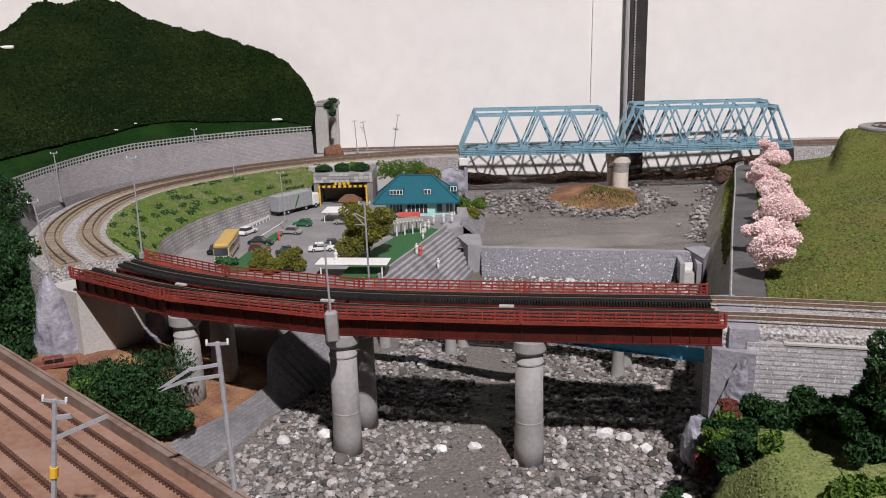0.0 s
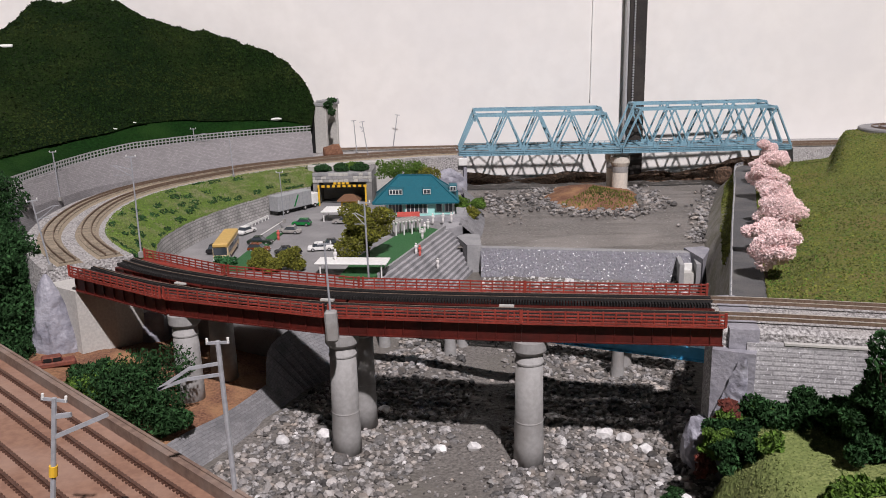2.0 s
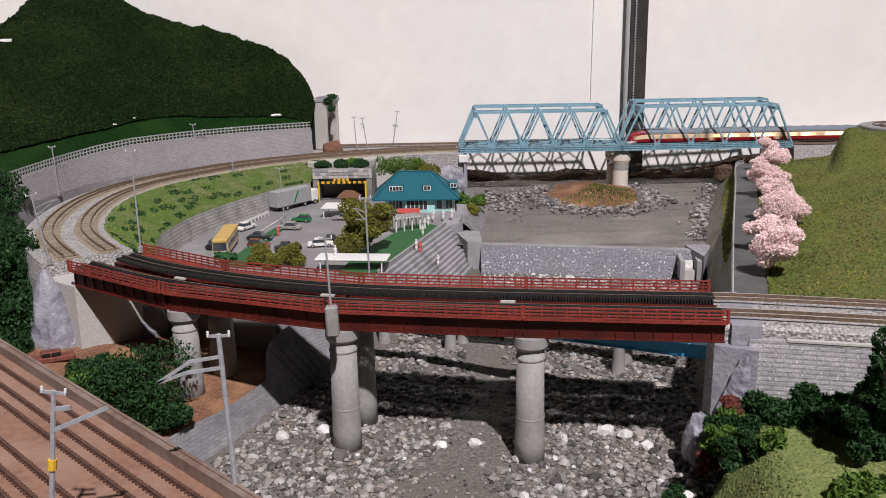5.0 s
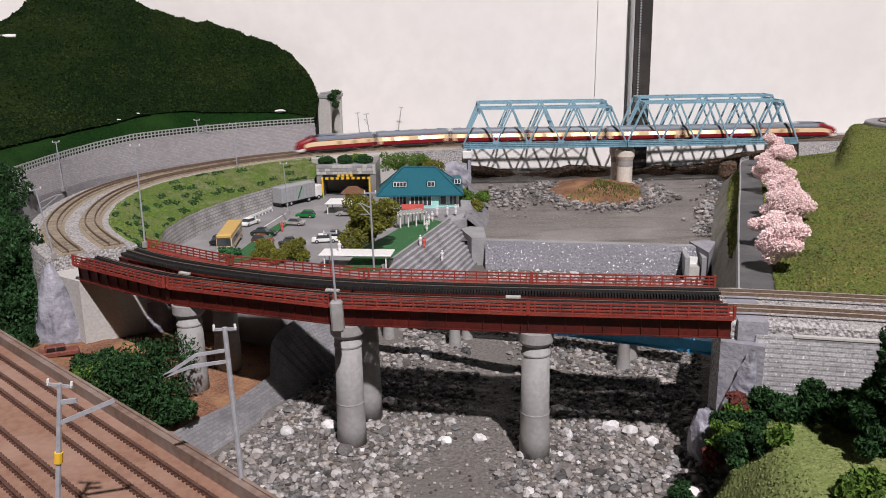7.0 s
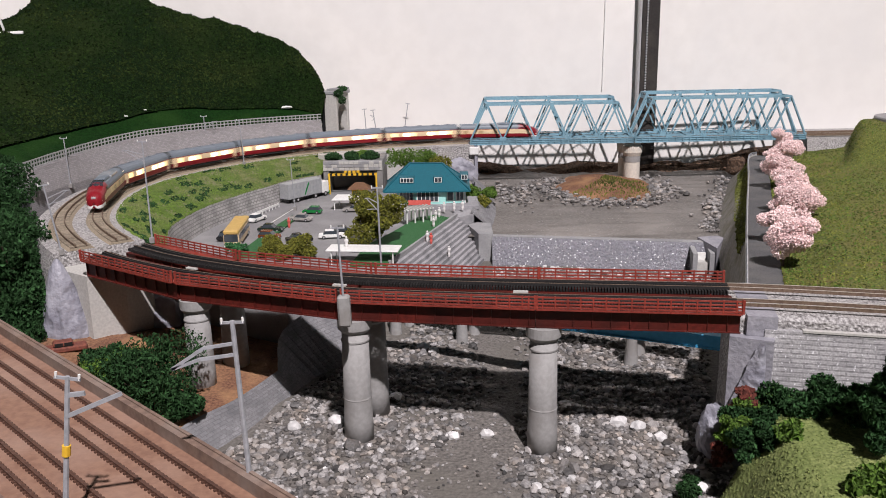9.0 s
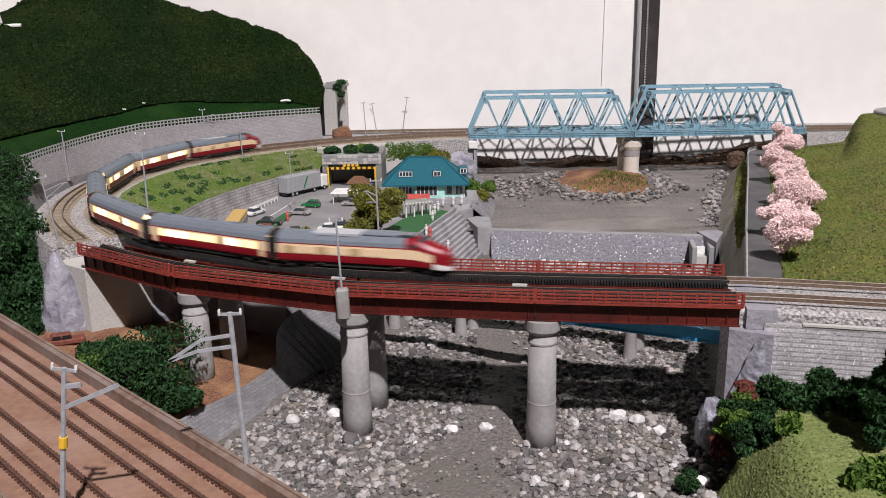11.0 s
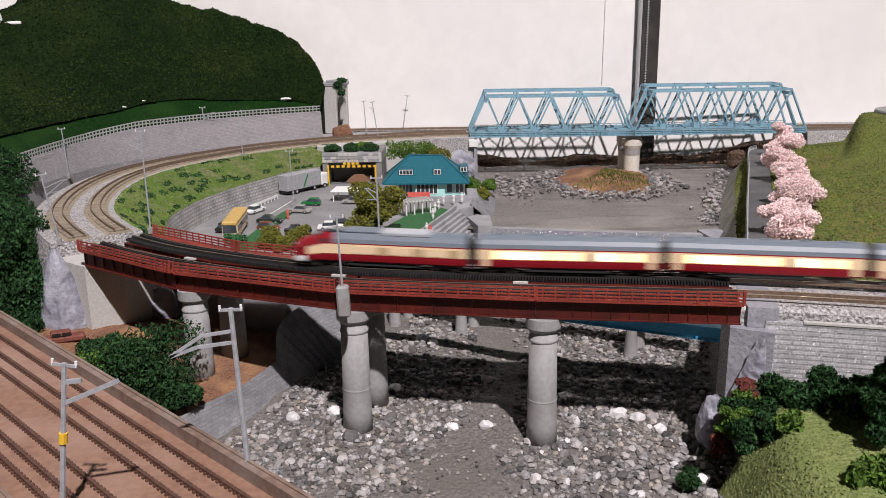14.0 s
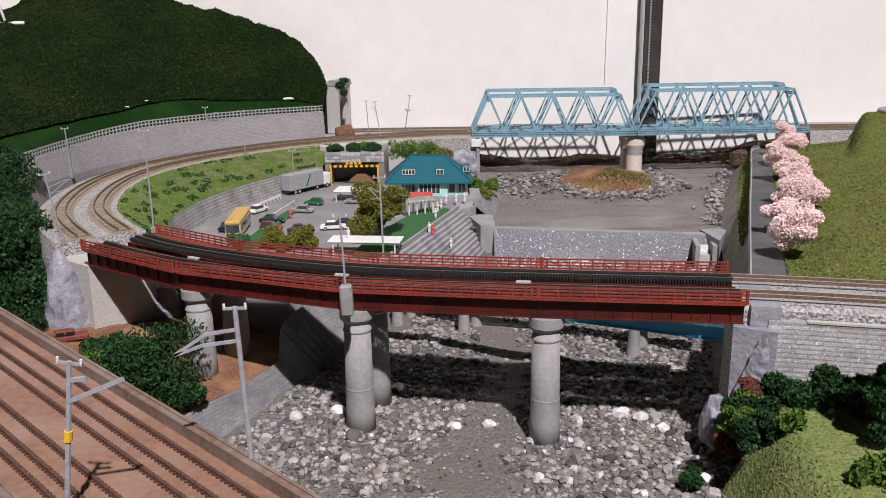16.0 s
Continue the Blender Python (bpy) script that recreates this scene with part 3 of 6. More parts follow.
def pier(x, y, z0, z1, label, r=0.0091):
    p = thing("bridge_pier", label, "bridge pier", pose(x, y, 0), "round concrete piers")
    part("shaft", lathe(bmesh.new(), [(r * 1.16, z0), (r * 1.12, z0 + 0.02), (r * 1.06, z0 + 0.04), (r * 1.0, z1 - 0.008)], 28), M_PIER, p, smooth=True)
    part("band", lathe(bmesh.new(), [(r * 1.02, z1 - 0.0165), (r * 1.07, z1 - 0.016), (r * 1.07, z1 - 0.015), (r * 1.02, z1 - 0.0145)], 28), M_PIER, p)
    part("band", lathe(bmesh.new(), [(r * 1.06, z0 + 0.036), (r * 1.09, z0 + 0.0363), (r * 1.09, z0 + 0.037), (r * 1.05, z0 + 0.0375)], 28), M_PIER, p)
    part("cap", lathe(bmesh.new(), [(r * 1.02, z1 - 0.0095), (r * 1.26, z1 - 0.0070), (r * 1.28, z1 - 0.0066), (r * 1.28, z1)], 28), M_PIER, p)
    return p


for j, z0 in zip(JOINTS[1:4], (-0.094, -0.112, -0.112)):
    pier(OUTER[j][0] + 0.004, OUTER[j][1] - 0.007, z0, -0.0177, "round grey concrete pier with a flared cap")
    pier(INNER[j][0] + 0.004, INNER[j][1], z0 + 0.004, -0.0177, "round grey concrete pier behind the front one")

# abutments
def lump(name, material, c, size, seed, label, category, amp=0.25, cuts=3, taper=0.0):
    bm = bmesh.new()
    bmesh.ops.create_icosphere(bm, subdivisions=cuts, radius=1)
    for v in bm.verts:
        k = 1 + amp * noise.noise(v.co * 1.6 + Vector((seed, 0, 0))) + amp * 0.5 * noise.noise(v.co * 4 + Vector((0, seed, 0)))
        k *= 1 - taper * v.co.z
        v.co = Vector((v.co.x * k * size[0] + c[0], v.co.y * k * size[1] + c[1], v.co.z * size[2] + c[2])) if taper else Vector((v.co.x * k * size[0] + c[0], v.co.y * k * size[1] + c[1], v.co.z * k * size[2] + c[2]))
    return tagged(part(name, bm, material, smooth=False), label, category)


bm = slab(bmesh.new(), [(-0.345, 0.680), (-0.300, 0.648), (-0.277, 0.668), (-0.262, 0.69), (-0.30, 0.735), (-0.36, 0.72)], -0.12, -0.0178)
tagged(part("abutment_west", bm, M_PALECONC), "pale concrete abutment under the curve end of the bridge", "abutment", kind="structure")
lump("painted_rock", M_ROCK, (-0.326, 0.655, -0.060), (0.018, 0.014, 0.056), 2, "grey painted rock against the bridge abutment", "rock", 0.16, 4, 0.42)
lump("painted_rock", M_ROCK, (-0.262, 0.700, -0.078), (0.022, 0.014, 0.028), 5, "grey painted rock under the bridge", "rock")
bm = slab(bmesh.new(), [(0.1695, 0.491), (0.1930, 0.480), (0.230, 0.56), (0.222, 0.605), (0.209, 0.605)], -0.13, -0.0178)
M_LILAC = mat("lilac_grey_concrete", (0.33, 0.325, 0.36), (0.27, 0.265, 0.295), 400, 60, (0.21, 0.21, 0.24), 0.7, 0.5, 0.001)
tagged(part("abutment_east", bm, M_LILAC), "grey concrete abutment at the straight end of the bridge", "abutment", kind="structure")
ce = MID[index_of(OUTER, 0.1810):index_of(OUTER, 0.205)]
bm = sweep(ce, [(-0.0335, -0.0176), (-0.0335, -0.0048), (0.031, -0.0048), (0.031, -0.0176)])
tagged(part("abutment_cap", bm, M_LILAC), "pale concrete cap of the abutment", "abutment", kind="structure")
lump("painted_rock", M_ROCK, (0.178, 0.512, -0.100), (0.012, 0.018, 0.024), 9, "grey painted rock at the river edge", "rock", 0.14)

lump("painted_rock", M_ROCK, (0.165, 0.497, -0.086), (0.010, 0.010, 0.020), 12, "grey painted rock below the abutment", "rock", 0.2)


def rock_apron(u, v):
    x0, x1 = 0.1845 - 0.018 * v + 0.002 * noise.noise((v * 6, 0, 8)), 0.1880 + 0.001 * v
    x, z = x0 + (x1 - x0) * u, -0.019 - 0.050 * v
    return x, 0.4800 - 0.45 * (x - 0.187) - 0.003 * math.sin(u * 3.1416) - 0.003 * v + rough_z(x * 2, z, 0.0012, 60), z


sheet("rock_apron", M_ROCK, rock_apron, 22, 40, "grey painted rock apron against the abutment", category="rock", smooth=False)

# ---- the blue truss bridges ----
def truss(a, b, H, label):
    a, b = Vector((*a, 0)), Vector((*b, 0))
    d = (b - a)
    L = d.length
    d.normalize()
    t = thing("truss_bridge", label, "truss bridge", Matrix.Translation(a) @ Matrix.Rotation(math.atan2(d.y, d.x), 4, "Z"), "pale blue truss bridges")
    W, N = 0.0172, 5
    pn = L / N
    for s in (-1, 1):
        y = s * W
        part("bottom_chord", beam(bmesh.new(), (0, y, -0.002), (L, y, -0.002), 0.0022, 0.0075), M_BLUE, t)
        part("top_chord", beam(bmesh.new(), (pn / 2, y, H), (L - pn / 2, y, H), 0.0026, 0.0036), M_BLUE, t)
        for i in range(N):
            x0, x1, x2 = i * pn, (i + 0.5) * pn, (i + 1) * pn
            wide = 0.0046 if i == 0 else 0.0032
            part("diagonal" if i else "end_post", beam(bmesh.new(), (x0, y, 0.001), (x1, y, H), 0.0022, wide, (0, 1, 0)), M_BLUE, t)
            part("diagonal" if i < N - 1 else "end_post", beam(bmesh.new(), (x1, y, H), (x2, y, 0.001), 0.0022, 0.0046 if i == N - 1 else 0.0026, (0, 1, 0)), M_BLUE, t)
        for i in range(1, N):
            part("gusset", B(i * pn - 0.005, i * pn + 0.005, y - 0.0014, y + 0.0014, -0.001, 0.006), M_BLUE, t)
    for i in range(N):
        x = (i + 0.5) * pn
        part("top_strut", beam(bmesh.new(), (x, -W, H), (x, W, H), 0.0028, 0.003), M_BLUE, t)
        if i < N - 1:
            for s in (-1, 1):
                part("top_brace", beam(bmesh.new(), (x, -s * W, H), (x + pn, s * W, H), 0.0016, 0.0012), M_BLUE, t)
    for e in (0.5, N - 0.5):
        part("portal_beam", B(e * pn - 0.0012, e * pn + 0.0012, -W, W, H - 0.009, H - 0.004), M_BLUE, t)
    bm = bmesh.new()
    for i in range(N * 4 + 1):
        box(bm, i * pn / 4 - 0.0011, i * pn / 4 + 0.0011, -W, W, -0.0055, -0.0032)
    part("floor_beams", bm, M_BLUE, t)
    bm = bmesh.new()
    for i in range(int(L / 0.0021)):
        box(bm, i * 0.0021, i * 0.0021 + 0.0011, -0.009, 0.009, -0.0032, -0.0018)
    tagged(part("sleepers", bm, M_SLEEPER, t), kind="stuff")
    for s in (-1, 1):
        part("rail", B(-0.004, L + 0.004, s * 0.0045 - 0.0006, s * 0.0045 + 0.0006, -0.002, 0.0), M_RAIL, t)
        y = s * (W + 0.0048)
        part("walkway", B(0, L, min(s * (W + 0.001), y), max(s * (W + 0.001), y), -0.0065, -0.005), M_BLUE, t)
        for z in (-0.002, 0.0012, 0.0042):
            part("handrail_bar", B(0, L, y - 0.0004, y + 0.0004, z - 0.0005, z + 0.0005), M_BLUE, t)
        for i in range(26):
            x = i * (L - 0.001) / 25
            part("handrail_post", B(x, x + 0.001, y - 0.0005, y + 0.0005, -0.006, 0.0045), M_BLUE, t)
    return t


TA, TB, TC = INNER[F0[-1]], INNER[index_of(INNER, 0.300, False)], INNER[F0[0]]
NA = normals(INNER)[F0[-1]] * -SPACING
for off, rise, lab in ((np.zeros(2), 0.0, "pale blue steel truss bridge over the river"), (np.array((0, 0.0470)), 0.0058, "pale blue steel truss bridge behind the front one")):
    truss(TA + off, TB + off, 0.0588 + rise, lab)
    truss(TB + off + (0.001, 0), TC + off, 0.0640 + rise, lab)
for y, lab in ((TB[1], "cream round pier under the blue bridges"), (TB[1] + 0.0470, "cream round pier behind the front one")):
    p = thing("truss_pier", lab, "bridge pier", pose(0.3005, y, 0), "piers of the blue bridges")
    part("shaft", lathe(bmesh.new(), [(0.0145, -0.085), (0.0145, -0.076), (0.0132, -0.076), (0.0132, -0.040)], 28), M_PALEPIER, p)
    part("neck", lathe(bmesh.new(), [(0.0136, -0.040), (0.0136, -0.026)], 28), M_PIER, p)
    part("cap", lathe(bmesh.new(), [(0.0138, -0.0300), (0.0165, -0.024), (0.0165, -0.0145), (0.014, -0.0135)], 28), M_PALEPIER, p)
    part("bearing", B(-0.012, 0.012, -0.008, 0.008, -0.0135, -0.0066), M_PALECONC, p)


# ---- the train ----
SEC = [(0.0, 0.0046), (0.0082, 0.0046), (0.0090, 0.0056), (0.0093, 0.0078), (0.0094, 0.0106), (0.0094, 0.0176), (0.00935, 0.0184), (0.0088, 0.0212), (0.0070, 0.0240), (0.0040, 0.0258), (0.0, 0.0264)]


def shell(name, lo, hi, stations, material, parent, label=""):
    """The strip lo..hi of the cross-section, carried along x: stations of x, width, top, drop."""
    bm = bmesh.new()
    rows = []
    for x, w, h, low in stations:
        half = [(y * w, low + (z - 0.0046) / 0.0218 * (h - low)) for y, z in SEC[lo:hi + 1]]
        ring = half + [(-y, z) for y, z in half[::-1]]
        rows.append([bm.verts.new((x, y, z)) for y, z in ring])
    k = hi - lo + 1
    full = lo == 0 or hi == len(SEC) - 1
    for p, q in zip(rows, rows[1:]):
        for i in range(2 * k - 1):
            if i == k - 1 and hi != len(SEC) - 1:
                continue
            if math.dist(p[i].co, p[i + 1].co) + math.dist(q[i].co, q[i + 1].co) < 1e-7:
                continue
            bm.faces.new((p[i], q[i], q[i + 1], p[i + 1]))
    bmesh.ops.remove_doubles(bm, verts=bm.verts, dist=1e-6)
    return part(name, bm, material, parent, label, smooth=False)


def bogie(x, parent):
    b = part("bogie", B(x - 0.0105, x + 0.0105, -0.0070, 0.0070, 0.0022, 0.0044, bevel=0.0005), M_DARK, parent)
    for dx in (-0.0075, 0.0075):
        bm = bmesh.new()
        for s in (-1, 1):
            tube(bm, (x + dx, s * 0.0052, 0.0031), (x + dx, s * 0.0042, 0.0031), 0.0030, 14)
        tube(bm, (x + dx, -0.0045, 0.0031), (x + dx, 0.0045, 0.0031), 0.0006, 6)
        part("wheelset", bm, M_STEEL, b)
    return b


M_DULL = mat("dull_cream_blind", (0.50, 0.36, 0.20), (0.44, 0.31, 0.17), 200, 30, None, 0.3, 0.0)


def window_row(parent, x0, x1, n, lit, z0=0.0112, z1=0.0164):
    w = (x1 - x0) / n
    for s in (-1, 1):
        for i in range(n):
            a = x0 + i * w
            k = random.random()
            m = M_LIT2 if lit and k < 0.34 else M_LIT if lit and k < 0.86 else M_CREAM
            if lit is False:
                m = M_DULL if i % 3 == 0 else M_CREAM
            part("window", B(a + w * 0.04, a + w * 0.96, s * 0.0094 - 0.0003, s * 0.0094 + 0.0003, z0, z1), m, parent)


def coach(label):
    c = thing("train_coach", label, "train car", group="cars of the train")
    h = 0.0612
    st = [(-h, 1, 0.0264, 0.0046), (h, 1, 0.0264, 0.0046)]
    shell("skirt", 0, 4, st, M_TRED, c, "deep red lower side")
    shell("window_band", 4, 5, st, M_CREAM, c, "cream window band")
    shell("waist_line", 5, 6, st, M_TRED, c, "thin red line")
    shell("roof", 6, 10, st, M_TROOF, c, "blue-grey roof")
    for e in (-1, 1):
        part("end_wall", B(e * h - 0.0004, e * h + 0.0004, -0.0090, 0.0090, 0.0047, 0.0210), M_DARK, c)
        part("bellows", B(min(e * h, e * 0.0640), max(e * h, e * 0.0640), -0.0062, 0.0062, 0.006, 0.0215), M_BLACK, c, "black corridor bellows")
        part("door", B(e * 0.0555 - 0.0022, e * 0.0555 + 0.0022, -0.00965, 0.00965, 0.0060, 0.0176), M_CREAM, c)
        bogie(e * 0.045, c)
    part("underframe", B(-0.028, 0.028, -0.0075, 0.0075, 0.0020, 0.0050), M_DARK, c)
    window_row(c, -0.0510, 0.0510, 10, True)
    for i in range(5):
        part("roof_vent", B(-0.05 + i * 0.024, -0.044 + i * 0.024, -0.0012, 0.0012, 0.0262, 0.0271), M_TROOF, c)
    return c


# Pale grey roof panel colour paints the lamp's highlight on the roof.
M_ROOF_GLINT = mat("glossy_roof_highlight", (0.42, 0.44, 0.47), (0.36, 0.38, 0.41), 200, 30, None, 0.16, 0.0, spec=0.8)


def power_car(label):
    c = thing("train_power_car", label, "train car", group="cars of the train")
    t0 = -0.0612
    nose = [(0.036, 1.0, 0.0264, 0.0046), (0.044, 0.995, 0.0258, 0.0046), (0.050, 0.985, 0.0236, 0.0044), (0.056, 0.96, 0.0210, 0.0040), (0.061, 0.90, 0.0196, 0.0036), (0.0645, 0.80, 0.0178, 0.0033), (0.0670, 0.62, 0.0154, 0.0033), (0.0682, 0.36, 0.0126, 0.0036), (0.0685, 0.05, 0.0090, 0.0060)]
    body = [(t0, 1, 0.0264, 0.0046), (0.036, 1, 0.0264, 0.0046)]
    shell("skirt", 0, 4, body, M_TRED, c, "deep red lower side")
    shell("window_band", 4, 5, body, M_CREAM, c, "cream side band")
    shell("waist_line", 5, 6, body, M_TRED, c, "thin red line")
    shell("roof", 6, 10, [(t0, 1, 0.0264, 0.0046), (0.010, 1, 0.0264, 0.0046), (0.036, 1, 0.0264, 0.0046)], M_TROOF, c, "blue-grey roof")
    shell("side_flash", 4, 5, [(x, w * 1.004, h, l) for x, w, h, l in nose[:4]], M_CREAM, c, "cream flash running into the nose")
    shell("nose", 0, 10, nose, M_TRED, c, "rounded bulbous red nose")
    shell("chin", 1, 4, [(x + 0.0004, w * 1.03, h, l - 0.0006) for x, w, h, l in nose[3:]], M_WHITE, c, "pale grey chin band")
    # cab glass
    bm = bmesh.new()
    for s in (-1, 1):
        for a, b in ((0.0, 0.5), (0.55, 1.0)):
            y0, y1 = s * a * 0.0068, s * b * 0.0068
            v = [bm.verts.new(p) for p in ((0.0508 - abs(y0) * 0.25, y0, 0.0238), (0.0508 - abs(y1) * 0.3, y1, 0.0226), (0.0468 - abs(y1) * 0.2, y1 * 0.93, 0.0249), (0.0468, y0 * 0.93, 0.0260))]
            w = [bm.verts.new(p.co + Vector((-0.002, 0, -0.002))) for p in v]
            bm.faces.new(v), bm.faces.new(w[::-1])
            for i in range(4):
                bm.faces.new((v[i], v[(i + 1) % 4], w[(i + 1) % 4], w[i]))
    part("windscreen", bm, M_GLASS, c, "dark cab windscreen")
    for s in (-1, 1):
        bm = bmesh.new()
        tube(bm, (0.0612, s * 0.0058, 0.0104), (0.0648, s * 0.0058, 0.0100), 0.0017, 12)
        part("headlight", bm, M_LIT2, c, "glowing round headlight")
        part("side_window", B(0.0400, 0.0450, s * 0.0093 - 0.0003, s * 0.0093 + 0.0003, 0.0188, 0.0212), M_GLASS, c)
    part("crest", B(0.0664, 0.0684, -0.0022, 0.0022, 0.0128, 0.0150, bevel=0.0004), M_STEEL, c, "small silver crest on the nose")
    part("roof_fairing", B(0.002, 0.030, -0.0058, 0.0058, 0.0245, 0.0276, bevel=0.0012), M_TROOF, c)
    part("roof_panel", B(-0.034, 0.002, -0.0072, 0.0072, 0.0238, 0.0270, bevel=0.0008), M_ROOF_GLINT, c, "glossy roof panel, pale grey as a painted highlight")
    part("roof_panel", B(0.030, 0.0425, -0.0056, 0.0056, 0.0245, 0.0270, bevel=0.0008), M_GLASS, c, "dark glazed cab roof")
    part("end_wall", B(t0 - 0.0004, t0 + 0.0004, -0.0090, 0.0090, 0.0047, 0.0210), M_DARK, c)
    part("bellows", B(-0.0640, t0, -0.0062, 0.0062, 0.006, 0.0215), M_BLACK, c, "black corridor bellows")
    part("underframe", B(-0.026, 0.026, -0.0075, 0.0075, 0.0020, 0.0050), M_DARK, c)
    for x in (-0.045, 0.043):
        bogie(x, c)
    window_row(c, -0.056, 0.020, 9, False)
    return c


random.seed(4)
first = power_car("red and cream streamlined power car with a bulbous nose")
cars = [first] + [None] * 6
cars[1] = coach("red and cream coach with lit windows and grey roof")
for k in range(2, 6):
    cars[k] = copy_thing(cars[1], pose(0, 0, 0))
cars[6] = copy_thing(first, pose(0, 0, 0))


# ---- the wooded hill, its retaining wall and fence ----
FOOT = curve_through([(-0.505, 0.70), (-0.495, 0.80), (-0.488, 0.90), (-0.4823, 0.9414), (-0.4767, 1.0158), (-0.4641, 1.095), (-0.4311, 1.1627), (-0.3712, 1.2430), (-0.2949, 1.3056), (-0.2078, 1.3492)], 0.006)
WALLTOP = np.interp(np.linspace(0, 1, len(FOOT)), [0, 0.22, 0.5, 0.62, 1], [0.018, 0.022, 0.030, 0.0365, 0.039])
wl = np.c_[FOOT, np.zeros(len(FOOT))]
bm = bmesh.new()
lay = bm.loops.layers.uv.new()
n = normals(FOOT)
rows = [[bm.verts.new((p[0] + k[0] * o, p[1] + k[1] * o, z)) for o, z in ((0.0, -0.06), (0.0, -0.004), (0.006, h * 0.86), (0.006, h * 0.86 + 0.0006), (0.0065, h), (0.012, h), (0.012, -0.06))] for p, k, h in zip(FOOT, n, WALLTOP)]
for i in range(len(rows) - 1):
    for j in range(6):
        f = bm.faces.new((rows[i][j], rows[i + 1][j], rows[i + 1][j + 1], rows[i][j + 1]))
        for lp, c in zip(f.loops, ((i, j), (i + 1, j), (i + 1, j + 1), (i, j + 1))):
            lp[lay].uv = (c[0] * 0.006, rows[c[0]][c[1]].co.z)
tagged(part("retaining_wall", bm, M_BLOCK), "grey block retaining wall along the foot of the hill", "retaining wall", kind="structure")
fence = thing("fence", "grey lattice fence on top of the retaining wall", "fence")
top = np.c_[FOOT + n * 0.009, WALLTOP]
for z in (0.0012, 0.0056, 0.0100):
    part("rail", sweep(top[8:], [(-0.0006, z - 0.0007), (0.0006, z - 0.0007), (0.0006, z + 0.0007), (-0.0006, z + 0.0007)]), M_FENCE, fence)
for i in range(8, len(top) - 1):
    part("post", beam(bmesh.new(), top[i], top[i] + (0, 0, 0.0108), 0.0013, 0.0013, (1, 0, 0)), M_FENCE, fence)

RIDGE = curve_through([(-1.25, 0.75, 0.10), (-1.05, 1.05, 0.16), (-0.75, 1.27, 0.193), (-0.68, 1.33, 0.203), (-0.645, 1.375, 0.244), (-0.60, 1.42, 0.254), (-0.545, 1.45, 0.2545), (-0.482, 1.455, 0.2176), (-0.379, 1.455, 0.193), (-0.286, 1.455, 0.1634), (-0.232, 1.45, 0.1106), (-0.2135, 1.44, 0.068)], 0.01)


FI, FX, FY = np.arange(len(FOOT)), FOOT[:, 0] + n[:, 0] * 0.0115, FOOT[:, 1] + n[:, 1] * 0.0115
RI, RC = np.linspace(0, 1, len(RIDGE)), [RIDGE[:, k].copy() for k in range(3)]


def hill_point(u, v, lo, hi):
    i = u * (len(FOOT) - 1)
    a = np.array([np.interp(i, FI, FX), np.interp(i, FI, FY), np.interp(i, FI, WALLTOP)])
    b = np.array([np.interp(u, RI, RC[k]) for k in range(3)])
    t = lo + v * (hi - lo)
    w = min(1.0, t)
    x, y = a[:2] + (b[:2] - a[:2]) * t
    z = a[2] + (b[2] - a[2]) * (0.45 * w + 0.55 * math.sin(w * 1.5708)) - max(0, t - 1) * 0.5
    return x, y, z


def hill(u, v):
    x, y, z = hill_point(u, v, 0.10, 1.16)
    k = min(1, v * 5) * min(1, (1 - u) * 8 + 0.25)
    return x, min(y, 1.51), z + 0.004 + k * (rough_z(x, z * 1.4, 0.008, 17) + rough_z(x + 3, z * 1.5, 0.0045, 38) + rough_z(x + z, y, 0.0030, 80))


def hill_low(u, v):
    x, y, z = hill_point(u, v, 0.0, 0.14)
    return x, y, z + rough_z(x, y, 0.002, 40)


sheet("wooded_hill", M_HILL, hill, 210, 90, "dark green flocked hill above the curve", category="hill")
sheet("hill_apron", M_HILL2, hill_low, 120, 10, "smooth dark green felt strip above the fence", category="hill")
for k, (u, t, r) in enumerate(((0.93, 0.115, 0.011), (0.62, 0.115, 0.005), (0.66, 0.115, 0.004), (0.35, 0.115, 0.006))):
    x, y, z = hill_point(u, 0, t, t)
    lump("plaster_patch", M_WHITE, (x, y, z + 0.003), (r, r * 0.5, r * 0.22), 20 + k, "bare white plaster patch on the hill seam", "plaster patch", 0.2, 2)

stand = thing("stand", "white plastic stand lying on the hill", "stand", pose(-0.6614, 1.2831, 0.1820, 8, 0, 20))
part("base_plate", B(-0.020, 0.020, -0.008, 0.008, 0, 0.004, bevel=0.001), M_WHITE, stand)
part("post", beam(bmesh.new(), (-0.006, 0, 0.004), (-0.012, 0, 0.034), 0.004, 0.003, (1, 0, 0)), M_WHITE, stand)

# inside of the curve: grass slope, stone wall
EDGE = curve_through([(-0.255, 0.735), (-0.282, 0.79), (-0.304, 0.86), (-0.309, 0.91), (-0.302, 0.99), (-0.276, 1.08), (-0.253, 1.135), (-0.236, 1.18), (-0.196, 1.225)], 0.006)
TRK = cut(INNER, lambda p: p[0] < -0.17 and 0.715 < p[1] < 1.325)[::-1]


def slope(u, v):
    a = np.array([np.interp(u, np.linspace(0, 1, len(TRK)), TRK[:, k]) for k in range(2)])
    b = np.array([np.interp(u, np.linspace(0, 1, len(EDGE)), EDGE[:, k]) for k in range(2)])
    w = 0.019 / max(0.02, np.hypot(*(b - a)))
    x, y = a + (b - a) * (w + v * (1 - w))
    return x, y, -0.0050 - 0.024 * v ** 1.3 + rough_z(x, y, 0.002, 35) * min(1, v * 6) * min(1, (1 - v) * 6 + 0.2)


